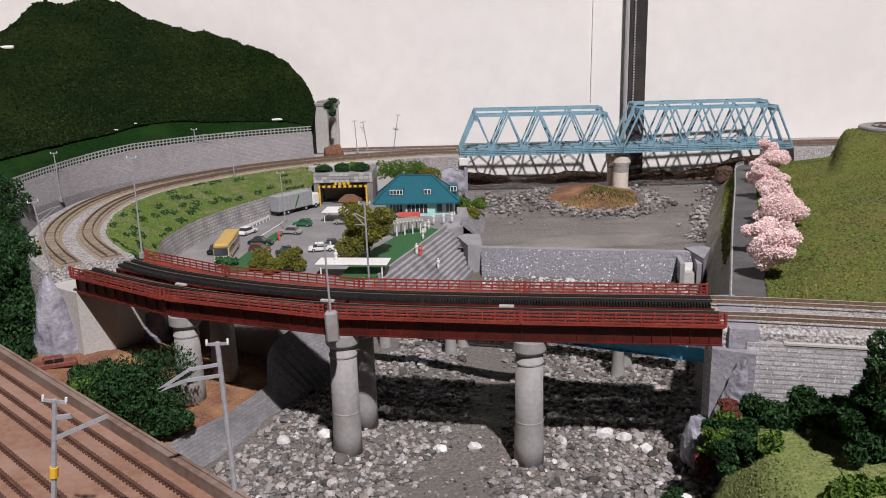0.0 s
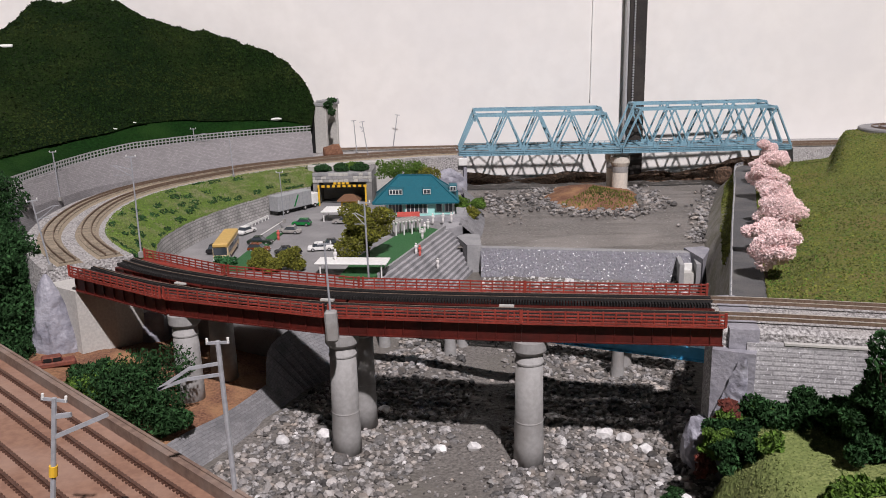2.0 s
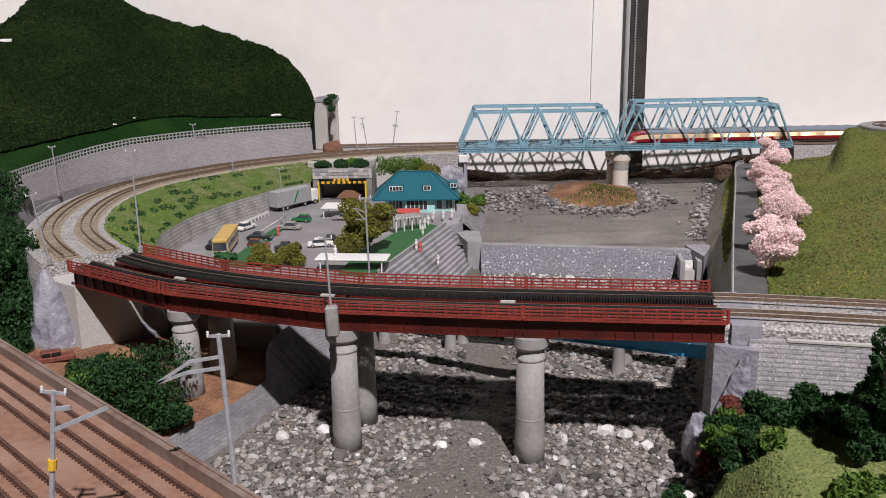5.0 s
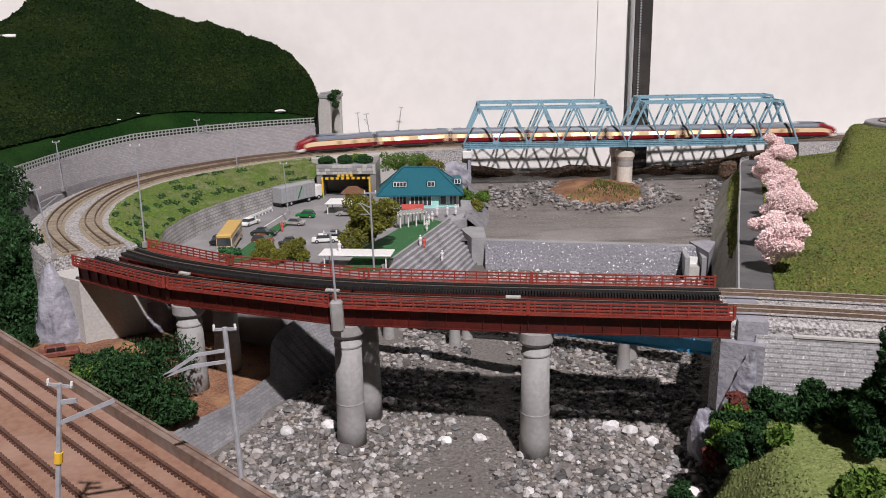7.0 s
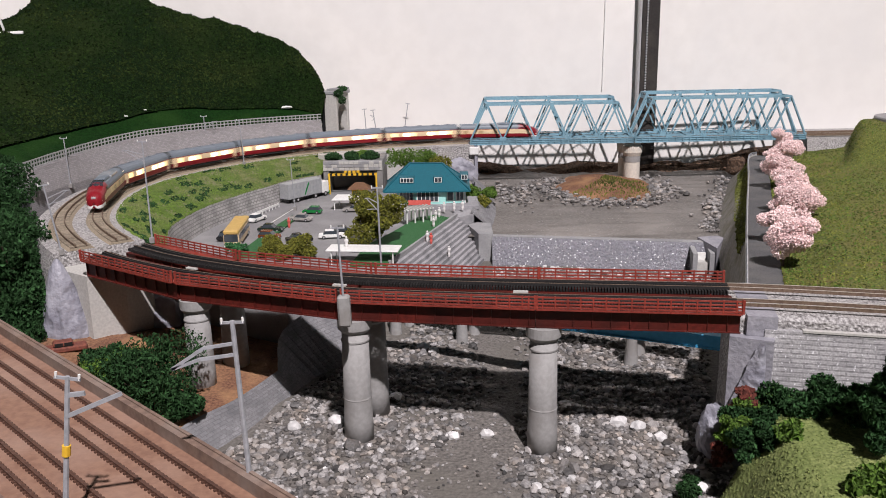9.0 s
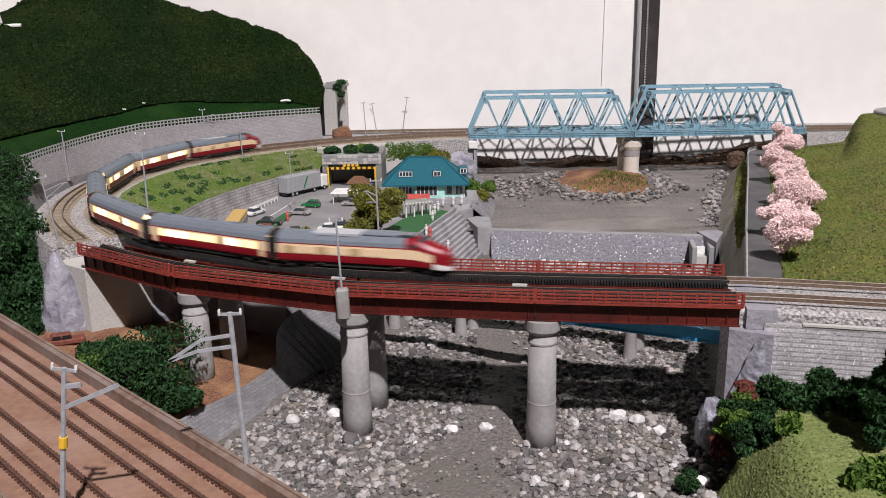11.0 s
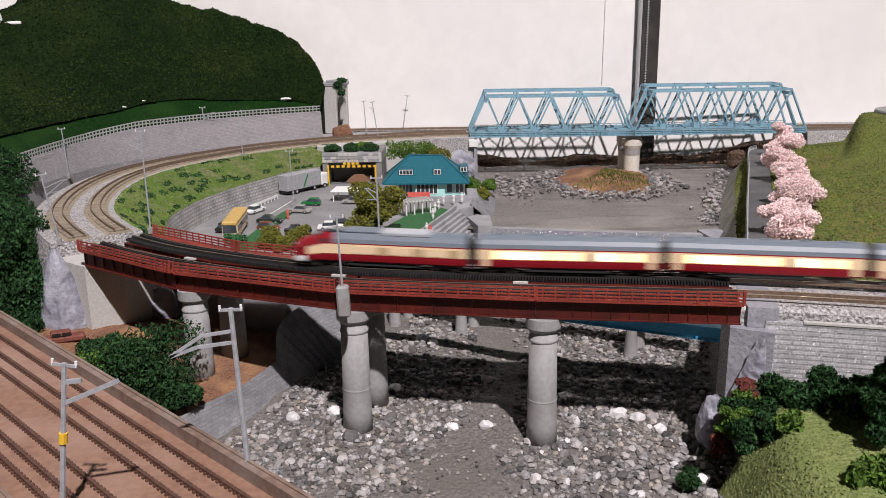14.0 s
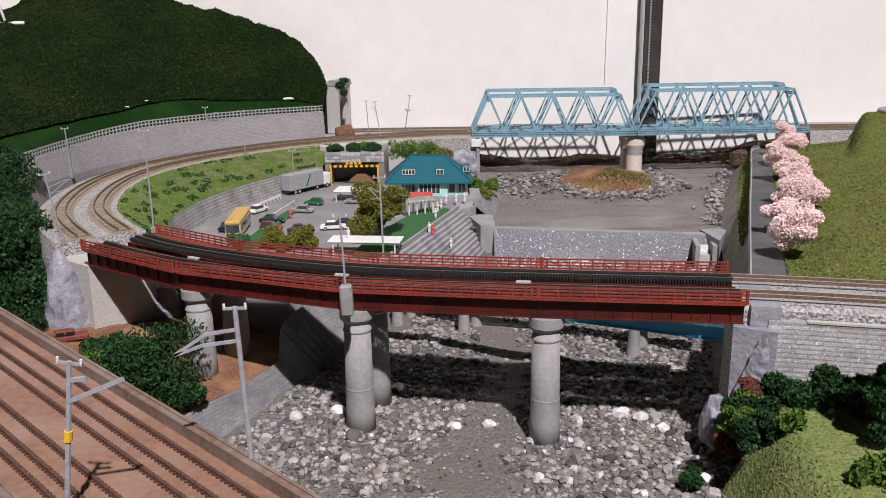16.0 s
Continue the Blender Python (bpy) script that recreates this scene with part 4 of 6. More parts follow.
M_SLOPE = mat("bright_grass", (0.15, 0.22, 0.045), (0.06, 0.11, 0.018), 700, 70, (0.26, 0.24, 0.15), 0.95, 1.0, 0.002, speck=((0.55, 0.62, 0.4), 420, 0.77))
sheet("grass_slope", M_SLOPE, slope, 110, 22, "bright green grass slope inside the curve", category="grass")
ez = np.c_[EDGE, np.full(len(EDGE), -0.0292)]
low = np.c_[EDGE - normals(EDGE) * 0.006, np.full(len(EDGE), -0.0552)]
strip("stone_wall", [tuple(p) for p in ez[::3]], [tuple(p) for p in low[::3]], M_BIGBLOCK, "grey stone block wall below the grass slope", "stone wall")

# far embankment between tunnel and blue bridge, and road underpass
bm = slab(bmesh.new(), [(-0.235, 1.318), (-0.18, 1.295), (-0.125, 1.318), (-0.06, 1.345), (0.036, 1.358), (0.036, 1.51), (-0.235, 1.51)], -0.12, -0.0054)
tagged(part("embankment_rear", bm, M_BALLAST), "grey ballast embankment by the tunnel", "embankment", kind="structure")
bm = slab(bmesh.new(), [(-0.205, 1.265), (-0.1875, 1.2575), (-0.115, 1.30), (-0.08, 1.315), (-0.08, 1.326), (-0.21, 1.30)], -0.12, -0.0046)
tagged(part("parapet_wall", bm, M_PALECONC), "pale concrete parapet beside the track", "wall", kind="structure")
bm = slab(bmesh.new(), [(0.0365, 1.352), (0.042, 1.354), (0.042, 1.50), (0.0365, 1.50)], -0.08, -0.0075)
tagged(part("abutment_far", bm, M_ROCK), "grey rock abutment of the blue bridge", "abutment", kind="structure")
lump("painted_rock", M_ROCK, (0.010, 1.350, -0.052), (0.032, 0.009, 0.026), 31, "purple-grey rock face below the track", "rock")
tagged(part("bearing_block", B(0.028, 0.043, 1.350, 1.362, -0.020, -0.008, bevel=0.0008), M_WHITE), "small white bearing block", "block")

up = thing("underpass", "stone faced road underpass below the railway", "underpass", pose(-0.1465, 1.212, -0.055))
for x0, x1 in ((-0.0435, -0.0350), (0.0350, 0.0435)):
    part("side_wall", B(x0, x1, 0, 0.09, 0, 0.0475), M_BIGBLOCK, up)
part("roof_slab", B(-0.0436, 0.0436, 0.003, 0.088, 0.0335, 0.0468), M_CONC, up)
# Added black sheet, stands for the darkness inside the underpass.
part("dark_backing", B(-0.0345, 0.0345, 0.085, 0.089, 0, 0.033), M_BLACK, up)
rng = random.Random(8)
for r in range(3):
    z = 0.0338 + r * 0.0046
    x = -0.0435 - (0.0045 if r % 2 else 0)
    while x < 0.0432:
        w = rng.uniform(0.0068, 0.0086)
        a, b = max(x, -0.0435), min(x + w - 0.0007, 0.0435)
        if b - a > 0.001:
            part("stone_block", B(a, b, -0.0012 - rng.random() * 0.0005, 0.0035, z, z + 0.0042, bevel=0.0004), M_PALECONC if rng.random() < 0.5 else M_CONC, up)
        x += w
part("face", B(-0.0436, 0.0436, -0.0004, 0.004, 0.0335, 0.0478), M_CONC, up)
gate = thing("height_gate", "yellow and black striped height limit gate", "height gate", pose(-0.1465, 1.2065, -0.055))
for x in (-0.0345, 0.0345):
    part("post", B(x - 0.0012, x + 0.0012, -0.0012, 0.0012, 0, 0.0305), M_YELLOW, gate)
part("beam", B(-0.036, 0.036, -0.001, 0.001, 0.0272, 0.0306), M_YELLOW, gate)
for i in range(9):
    m = pose(-0.031 + i * 0.0077, 0, 0.0289) @ Matrix.Shear("XZ", 4, (0.6, 0))
    part("stripe", box(bmesh.new(), -0.0015, 0.0015, -0.0012, 0.0012, -0.0017, 0.0017, m), M_BLACK, gate)
for i in range(4):
    part("sign_letter", B(-0.0125 + i * 0.0062, -0.0082 + i * 0.0062, -0.001, 0.001, 0.0315, 0.0345), M_YELLOW, gate)


# ---- house ----
def house():
    h = thing("house", "mint green house with a teal hipped roof", "house", pose(-0.030, 1.132, -0.055))
    part("terrace", B(-0.055, 0.064, -0.052, 0.030, 0, 0.0045), M_STAIR, h, "grey paved terrace")
    part("wall", B(-0.046, 0.046, -0.030, 0.028, 0.0045, 0.026), M_MINT, h)
    part("porch", B(-0.02, 0.02, -0.036, -0.030, 0.0045, 0.024), M_MINT, h)
    bm = bmesh.new()
    ev = [(-0.063, -0.042, 0.0235), (0.053, -0.042, 0.0235), (0.053, 0.040, 0.0235), (-0.063, 0.040, 0.0235)]
    rg = [(-0.029, 0.004, 0.0545), (0.016, 0.004, 0.0535)]
    v = [bm.verts.new(p) for p in ev + rg]
    w = [bm.verts.new((p[0], p[1], p[2] - 0.002)) for p in ev]
    for f in ((v[0], v[1], v[5], v[4]), (v[1], v[2], v[5]), (v[2], v[3], v[4], v[5]), (v[3], v[0], v[4]), (w[0], w[1], w[2], w[3])):
        bm.faces.new(f)
    for i in range(4):
        bm.faces.new((v[i], v[(i + 1) % 4], w[(i + 1) % 4], w[i]))
    roof = part("roof", bm, M_TEAL, h, "teal tiled roof")
    part("ridge_cap", beam(bmesh.new(), (-0.030, 0.004, 0.0548), (0.017, 0.004, 0.0538), 0.003, 0.0016), M_TEAL, roof)
    for a, b in ((0, 0), (1, 1), (2, 1), (3, 0)):
        part("hip_ridge", beam(bmesh.new(), Vector(ev[a]) + Vector((0, 0, 0.0005)), rg[b], 0.0024, 0.0014), M_TEAL, roof)
    for x, wd in ((-0.032, 0.0085), (0.010, 0.0045), (0.0455, 0.004)):
        y = -0.0295 if x < 0.04 else -0.010
        d = part("dormer", B(x - wd - 0.0015, x + wd + 0.0015, y, y + 0.022, 0.0315, 0.0408, bevel=0.0006), M_TEAL, h)
        k = 4 if wd > 0.006 else 2
        for i in range(k):
            part("pane", B(x - wd + i * 2 * wd / k + 0.0004, x - wd + (i + 1) * 2 * wd / k - 0.0004, y - 0.0006, y + 0.0005, 0.0335, 0.0388), M_GLASS, d)
        part("window_frame", B(x - wd - 0.0004, x + wd + 0.0004, y - 0.0004, y + 0.0004, 0.0328, 0.0395), M_WHITE, d, "white window frame")
    for x0, x1, y, k in ((-0.042, -0.024, -0.030, 4), (-0.018, 0.010, -0.036, 5), (0.022, 0.030, -0.030, 1), (0.034, 0.044, -0.030, 2)):
        fr = part("window_frame", B(x0 - 0.0006, x1 + 0.0006, y - 0.0005, y + 0.0005, 0.0078, 0.0215), M_WHITE, h, "white window frame")
        for i in range(k):
            s = (x1 - x0) / k
            part("pane", B(x0 + i * s + 0.0005, x0 + (i + 1) * s - 0.0005, y - 0.0008, y + 0.0003, 0.0085, 0.0208), M_GLASS, fr)
    for x in (-0.046, 0.046):
        part("corner_post", B(x - 0.0008, x + 0.0008, -0.0313, -0.0297, 0.0045, 0.0236), M_WHITE, h)
    part("sign_board", B(-0.030, 0.000, -0.0480, -0.0472, 0.0060, 0.0125), M_FRED, h, "red letter sign in plain bars")
    return h


house()
kiosk = thing("kiosk", "yellow kiosk with a brown hipped roof", "kiosk", pose(-0.134, 1.182, -0.055))
part("wall", B(-0.011, 0.011, -0.008, 0.008, 0, 0.013), M_YELLOW, kiosk)
bm = bmesh.new()
v = [bm.verts.new(p) for p in ((-0.017, -0.013, 0.0125), (0.017, -0.013, 0.0125), (0.017, 0.013, 0.0125), (-0.017, 0.013, 0.0125), (-0.006, 0, 0.0215), (0.006, 0, 0.0215))]
for f in ((0, 1, 5, 4), (1, 2, 5), (2, 3, 4, 5), (3, 0, 4), (3, 2, 1, 0)):
    bm.faces.new([v[i] for i in f])
part("roof", bm, M_BROWNROOF, kiosk, "brown hipped roof")
for i in range(3):
    part("window", B(-0.009 + i * 0.0065, -0.0045 + i * 0.0065, -0.0084, -0.0076, 0.004, 0.010), M_GLASS, kiosk)


def canopy(x, y, rz, w, d, h, label):
    c = thing("shelter", label, "shelter", pose(x, y, -0.055, 0, 0, rz))
    part("roof", B(-w, w, -d, d, h, h + 0.0016, bevel=0.0005), M_WHITE, c)
    for sx in (-1, 1):
        for sy in (-1, 1):
            part("post", B(sx * w * 0.85 - 0.0006, sx * w * 0.85 + 0.0006, sy * d * 0.8 - 0.0006, sy * d * 0.8 + 0.0006, 0, h), M_WHITE, c)
    return c


canopy(-0.138, 1.104, -4, 0.023, 0.020, 0.013, "white flat shelter roof beside the kiosk")
canopy(-0.092, 0.818, -6, 0.037, 0.013, 0.014, "long white flat shelter roof near the river")
perg = thing("pergola", "white rounded pergola on the lawn", "pergola", pose(-0.045, 0.995, -0.052, 0, 0, 25))
for i in range(4):
    for s in (-1, 1):
        part("post", B(-0.016 + i * 0.0105, -0.0145 + i * 0.0105, s * 0.006 - 0.0007, s * 0.006 + 0.0007, 0, 0.016), M_WHITE, perg)
part("roof", B(-0.019, 0.019, -0.009, 0.009, 0.016, 0.0172), M_WHITE, perg)
for i in range(9):
    part("slat", B(-0.018 + i * 0.0042, -0.0165 + i * 0.0042, -0.0105, 0.0105, 0.0172, 0.0186), M_PALECONC, perg)


# ---- vehicles ----
M_TYRE = M_DARK


def wheels(t, xs, w, r):
    for x in xs:
        for s in (-1, 1):
            wh = part("wheel", tube(bmesh.new(), (x, s * w - 0.0007, r), (x, s * w + 0.0007, r), r, 12), M_TYRE, t)
            part("hub", tube(bmesh.new(), (x, s * w, r), (x, s * (w + 0.0009), r), r * 0.5, 8), M_STEEL, wh)


def car(x, y, rz, paint, label, kind="saloon"):
    c = thing("car", label, "car", pose(x, y, -0.0548, 0, 0, rz), "parked model cars")
    L, W = (0.0150, 0.0056) if kind != "hatch" else (0.0125, 0.0054)
    bm = bmesh.new()
    prof = [(-L, 0.0016), (L, 0.0016), (L + 0.0004, 0.0034), (L - 0.0008, 0.0050), (0.0060, 0.0056), (-L + 0.0012, 0.0056), (-L - 0.0002, 0.0042)]
    a = [bm.verts.new((px, -W, pz)) for px, pz in prof]
    b = [bm.verts.new((px, W, pz)) for px, pz in prof]
    bm.faces.new(a), bm.faces.new(b[::-1])
    for i in range(len(prof)):
        bm.faces.new((a[i], a[(i + 1) % 7], b[(i + 1) % 7], b[i]))
    bmesh.ops.bevel(bm, geom=list(bm.edges), offset=0.0005, segments=2, affect="EDGES")
    part("body", bm, paint, c, smooth=False)
    r0, r1 = (-0.0100, 0.0062) if kind == "saloon" else (-0.0120, 0.0062)
    bm = bmesh.new()
    lo = [(r0, W - 0.0005), (r1, W - 0.0005)]
    q = [bm.verts.new(p) for p in ((r0, -W + 0.0004, 0.0054), (r1, -W + 0.0004, 0.0054), (r1, W - 0.0004, 0.0054), (r0, W - 0.0004, 0.0054), (r0 + 0.003, -W + 0.0012, 0.0092), (r1 - 0.0042, -W + 0.0012, 0.0092), (r1 - 0.0042, W - 0.0012, 0.0092), (r0 + 0.003, W - 0.0012, 0.0092))]
    for f in ((0, 1, 5, 4), (1, 2, 6, 5), (2, 3, 7, 6), (3, 0, 4, 7)):
        bm.faces.new([q[i] for i in f])
    part("windows", bm, M_GLASS, c, "dark car windows")
    part("roof", B(r0 + 0.0027, r1 - 0.0038, -W + 0.0010, W - 0.0010, 0.0090, 0.0098, bevel=0.0003), paint, c)
    wheels(c, (-L * 0.62, L * 0.62), W - 0.0004, 0.0021)
    for s in (-1, 1):
        part("headlight", B(L - 0.0006, L + 0.0004, s * 0.004 - 0.001, s * 0.004 + 0.001, 0.0034, 0.0043), M_STEEL, c)
    return c


def paint(name, c):
    return mat(name, c, None, 200, 20, None, 0.25, 0.0, spec=0.6)


P_GREEN, P_SILVER, P_DARKG, P_BROWN, P_BLUE2 = paint("green_car_paint", (0.01, 0.22, 0.05)), paint("silver_car_paint", (0.42, 0.40, 0.38)), paint("dark_green_car_paint", (0.02, 0.035, 0.025)), paint("brown_car_paint", (0.22, 0.055, 0.015)), paint("black_car_paint", (0.02, 0.02, 0.022))
car(-0.2485, 1.026, 66, M_WHITE, "white saloon car beside the guard rail")
car(-0.185, 1.068, 172, P_GREEN, "bright green hatchback on the car park", "hatch")
car(-0.193, 1.022, 170, P_SILVER, "silver saloon car on the car park")
car(-0.218, 0.965, -8, P_DARKG, "dark green saloon car on the car park")
car(-0.2115, 0.928, -12, P_BROWN, "brown saloon car beside the bushes", "hatch")
car(-0.140, 0.927, 8, M_WHITE, "white patrol style saloon car with black sides")
car(-0.128, 0.945, 8, P_BLUE2, "black saloon car behind the white car")
car(-0.175, 0.912, 20, P_BLUE2, "black saloon car behind the bushes")
car(-0.262, 0.93, 80, P_BLUE2, "dark car beside the bus")
car(-0.130, 1.075, 170, P_SILVER, "silver car below the shelter")

bus = thing("bus", "cream coach bus with a yellow roof", "bus", pose(-0.2465, 0.919, -0.0548, 0, 0, -85))
part("body", B(-0.040, 0.040, -0.0083, 0.0083, 0.0025, 0.0165, bevel=0.0010), M_CREAM, bus)
part("roof", B(-0.0402, 0.0400, -0.0084, 0.0084, 0.0165, 0.0212, bevel=0.0012), M_BUSROOF, bus, "faded yellow roof")
part("windscreen", B(0.0393, 0.0404, -0.0074, 0.0074, 0.0085, 0.0165), M_GLASS, bus)
part("bumper", B(0.0390, 0.0410, -0.0082, 0.0082, 0.0025, 0.0050, bevel=0.0005), M_WHITE, bus)
for s in (-1, 1):
    for i in range(6):
        part("window", B(-0.037 + i * 0.0122, -0.0262 + i * 0.0122, s * 0.0083 - 0.0003, s * 0.0083 + 0.0003, 0.0095, 0.0155), M_GLASS, bus)
    part("headlight", B(0.0398, 0.0413, s * 0.0062 - 0.0013, s * 0.0062 + 0.0013, 0.0050, 0.0064), M_STEEL, bus)
wheels(bus, (-0.026, 0.026), 0.0078, 0.0032)

truck = thing("truck", "grey box lorry with a white and green cab", "truck", pose(-0.2110, 1.172, -0.0548, 0, 0, 56))
part("box_body", B(-0.042, 0.026, -0.0088, 0.0088, 0.0060, 0.0275, bevel=0.0005), M_GREY, truck, "grey ribbed box body")
for i in range(10):
    part("side_rib", B(-0.040 + i * 0.0068, -0.0394 + i * 0.0068, -0.0091, 0.0091, 0.0064, 0.0270), M_GREY, truck)
m = pose(-0.006, 0, 0.0165) @ pose(0, 0, 0, 0, 28, 0)
part("stripe", box(bmesh.new(), -0.0009, 0.0009, -0.0094, 0.0094, -0.009, 0.009, m), P_GREEN, truck, "slanting green stripe")
part("chassis", B(-0.041, 0.040, -0.006, 0.006, 0.003, 0.006), M_DARK, truck)
cab = part("cab", B(0.0275, 0.0410, -0.0083, 0.0083, 0.0045, 0.0215, bevel=0.0010), M_WHITE, truck, "white cab")
part("bumper", B(0.0400, 0.0425, -0.0083, 0.0083, 0.0025, 0.0070, bevel=0.0005), P_GREEN, cab, "green bumper")
part("windscreen", B(0.0405, 0.0413, -0.0072, 0.0072, 0.0125, 0.0195), M_GLASS, cab)
wheels(truck, (-0.032, -0.024, 0.012, 0.033), 0.0078, 0.0034)

gr = thing("guard_rail", "white guard rail beside the road", "guard rail")
a, b = Vector((-0.2555, 1.050, -0.055)), Vector((-0.2380, 1.114, -0.055))
part("beam", beam(bmesh.new(), a + Vector((0, 0, 0.0048)), b + Vector((0, 0, 0.0048)), 0.0010, 0.0028), M_WHITE, gr)
for i in range(8):
    p = a.lerp(b, i / 7)
    part("post", beam(bmesh.new(), p, p + Vector((0, 0, 0.005)), 0.001, 0.001, (1, 0, 0)), M_WHITE, gr)
tagged(part("road_line", beam(bmesh.new(), (-0.232, 0.985, -0.0547), (-0.214, 1.11, -0.0547), 0.0012, 0.0004), M_WHITE), "thin white road line on the asphalt", "road marking", kind="structure")
tagged(part("verge", slab(bmesh.new(), [(-0.232, 0.84), (-0.205, 0.84), (-0.208, 0.93), (-0.200, 1.03), (-0.208, 1.05), (-0.220, 0.97)], -0.0549, -0.0530), M_LAWN), "green verge beside the bus", "grass", kind="structure")
tagged(part("lawn", slab(bmesh.new(), [(-0.105, 0.80), (-0.068, 0.80), (-0.056, 0.845), (-0.005, 1.015), (-0.022, 1.035), (-0.045, 1.02), (-0.072, 0.94), (-0.095, 0.88)], -0.0549, -0.0520), M_LAWN), "bright green lawn above the river steps", "lawn", kind="structure")

# river steps
d, w = np.array((0.292, 0.956)), np.array((0.956, -0.292))
st = thing("river_steps", "broad grey concrete steps down to the river", "steps")
o = np.array((-0.064, 0.806))
for i in range(11):
    a, z = o + w * (i * 0.00395), -0.0555 - i * 0.0041
    q = [a, a + w * 0.0042, a + w * 0.0042 + d * 0.237, a + d * 0.237]
    part("step", slab(bmesh.new(), [tuple(p) for p in q[::-1]], -0.125, z), M_STAIR, st)
part("kerb", slab(bmesh.new(), [tuple(p) for p in (o - w * 0.003, o - w * 0.0002, o - w * 0.0002 + d * 0.237, o - w * 0.003 + d * 0.237)][::-1], -0.06, -0.0505), M_CONC, st)
tagged(part("landing", slab(bmesh.new(), [(0.000, 1.022), (0.026, 1.047), (0.034, 1.12), (0.030, 1.20), (0.000, 1.20)], -0.12, -0.0545), M_STAIR), "grey paved landing at the head of the river steps", "paving", kind="structure")
tagged(part("river_wall", slab(bmesh.new(), [(0.018, 1.036), (0.030, 0.985), (0.0475, 0.985), (0.0475, 1.045), (0.03, 1.05)], -0.125, -0.066), M_CONC), "dark grey concrete block at the end of the weir", "wall", kind="structure")
strip("bank_ramp", [(0.022, 1.048, -0.052), (0.030, 1.12, -0.050), (0.036, 1.20, -0.05), (0.030, 1.30, -0.045)], [(0.048, 1.045, -0.074), (0.058, 1.12, -0.074), (0.062, 1.2, -0.074), (0.06, 1.32, -0.074)], M_REVET, "grey paved bank ramp beside the house")

# ---- weir ----
wr = thing("weir", "grey concrete weir with painted white glints of water", "weir")
wt, wb = np.array([(0.046, 0.988), (0.300, 0.940)]), np.array([(0.046, 0.966), (0.300, 0.921)])


def weir_face(u, v):
    p = (wt[0] + (wt[1] - wt[0]) * u) * (1 - v) + (wb[0] + (wb[1] - wb[0]) * u) * v
    return p[0], p[1] + rough_z(u * 3, v, 0.0008, 30), -0.0705 - 0.034 * v ** 1.25


f = sheet("face", M_WEIR, weir_face, 120, 14)
for k in ("category", "kind"):
    del f[k]
f.parent = wr
part("crest", slab(bmesh.new(), [(0.046, 0.988), (0.300, 0.940), (0.301, 0.950), (0.047, 0.998)], -0.11, -0.0698), M_CONC, wr, "smooth concrete crest")
tagged(part("wing_wall", slab(bmesh.new(), [(0.294, 0.905), (0.318, 0.955), (0.312, 0.965), (0.288, 0.960)], -0.115, -0.068), M_LILAC), "lilac grey concrete wing wall beside the sluice", "wall", kind="structure")
fb = thing("fish_ladder", "small concrete sluice box beside the weir", "sluice")
for x0, x1 in ((0.268, 0.273), (0.287, 0.292)):
    part("side", slab(bmesh.new(), [(x0, 0.905), (x1, 0.904), (x1 + 0.008, 0.952), (x0 + 0.008, 0.953)], -0.115, -0.074), M_CONC, fb)
part("floor", slab(bmesh.new(), [(0.273, 0.912), (0.287, 0.910), (0.294, 0.95), (0.28, 0.952)], -0.115, -0.086), M_PALECONC, fb)
part("gate", slab(bmesh.new(), [(0.2725, 0.925), (0.2875, 0.923), (0.2880, 0.926), (0.273, 0.928)], -0.1, -0.078), M_WHITE, fb, "pale sluice board")

# ---- right bank: revetment, road, fence, grass hill ----
RT = [(0.216, 0.585, -0.021), (0.229, 0.624, -0.021), (0.311, 0.860, -0.021), (0.399, 1.108, -0.021), (0.452, 1.26, -0.021), (0.50, 1.36, -0.030)]
RL = [(0.206, 0.598, -0.116), (0.220, 0.650, -0.113), (0.268, 0.79, -0.105), (0.316, 0.97, -0.076), (0.372, 1.14, -0.076), (0.47, 1.40, -0.076)]
M_BANK = blocks("weathered_bank_blocks", (0.33, 0.315, 0.285), (0.24, 0.225, 0.20), 0.75, 0.006, 0.003, (0.17, 0.16, 0.10), gap=0.1)
strip("river_revetment", RT, RL, M_BANK, "dark grey block revetment below the road")
rt = curve_through(RT, 0.01)
M_ROAD = mat("dark_road_asphalt", (0.10, 0.10, 0.103), (0.065, 0.065, 0.068), 900, 25, (0.13, 0.125, 0.12), 0.85, 0.4)
tagged(part("road", sweep(rt, [(0.002, -0.02), (0.002, 0.0004), (-0.030, 0.0004), (-0.030, -0.02)]), M_ROAD), "narrow asphalt road along the river bank", "road", kind="structure")
tagged(part("kerb", sweep(rt, [(0.0035, -0.004), (0.0035, 0.0022), (0.0015, 0.0022), (0.0015, -0.004)]), M_PALECONC), "pale kerb beside the river road", "kerb", kind="structure")
lump("earth_mound", M_DARKSOIL, (0.480, 1.405, -0.052), (0.016, 0.02, 0.020), 51, "dark earth heap at the end of the river bank", "earth heap", 0.3, 2)
rf = thing("road_fence", "thin grey guard fence along the river road", "fence")
for z in (0.0035, 0.0060):
    q = rt.copy()
    q[:, 2] += z
    part("rail", sweep(q, [(0.0022, -0.0003), (0.0028, -0.0003), (0.0028, 0.0003), (0.0022, 0.0003)]), M_POLE, rf)
nn = normals(rt)
for i in range(0, len(rt), 2):
    p = Vector((rt[i][0] + nn[i][0] * 0.0025, rt[i][1] + nn[i][1] * 0.0025, rt[i][2]))
    part("post", beam(bmesh.new(), p, p + Vector((0, 0, 0.0065)), 0.0008, 0.0008, (1, 0, 0)), M_POLE, rf)


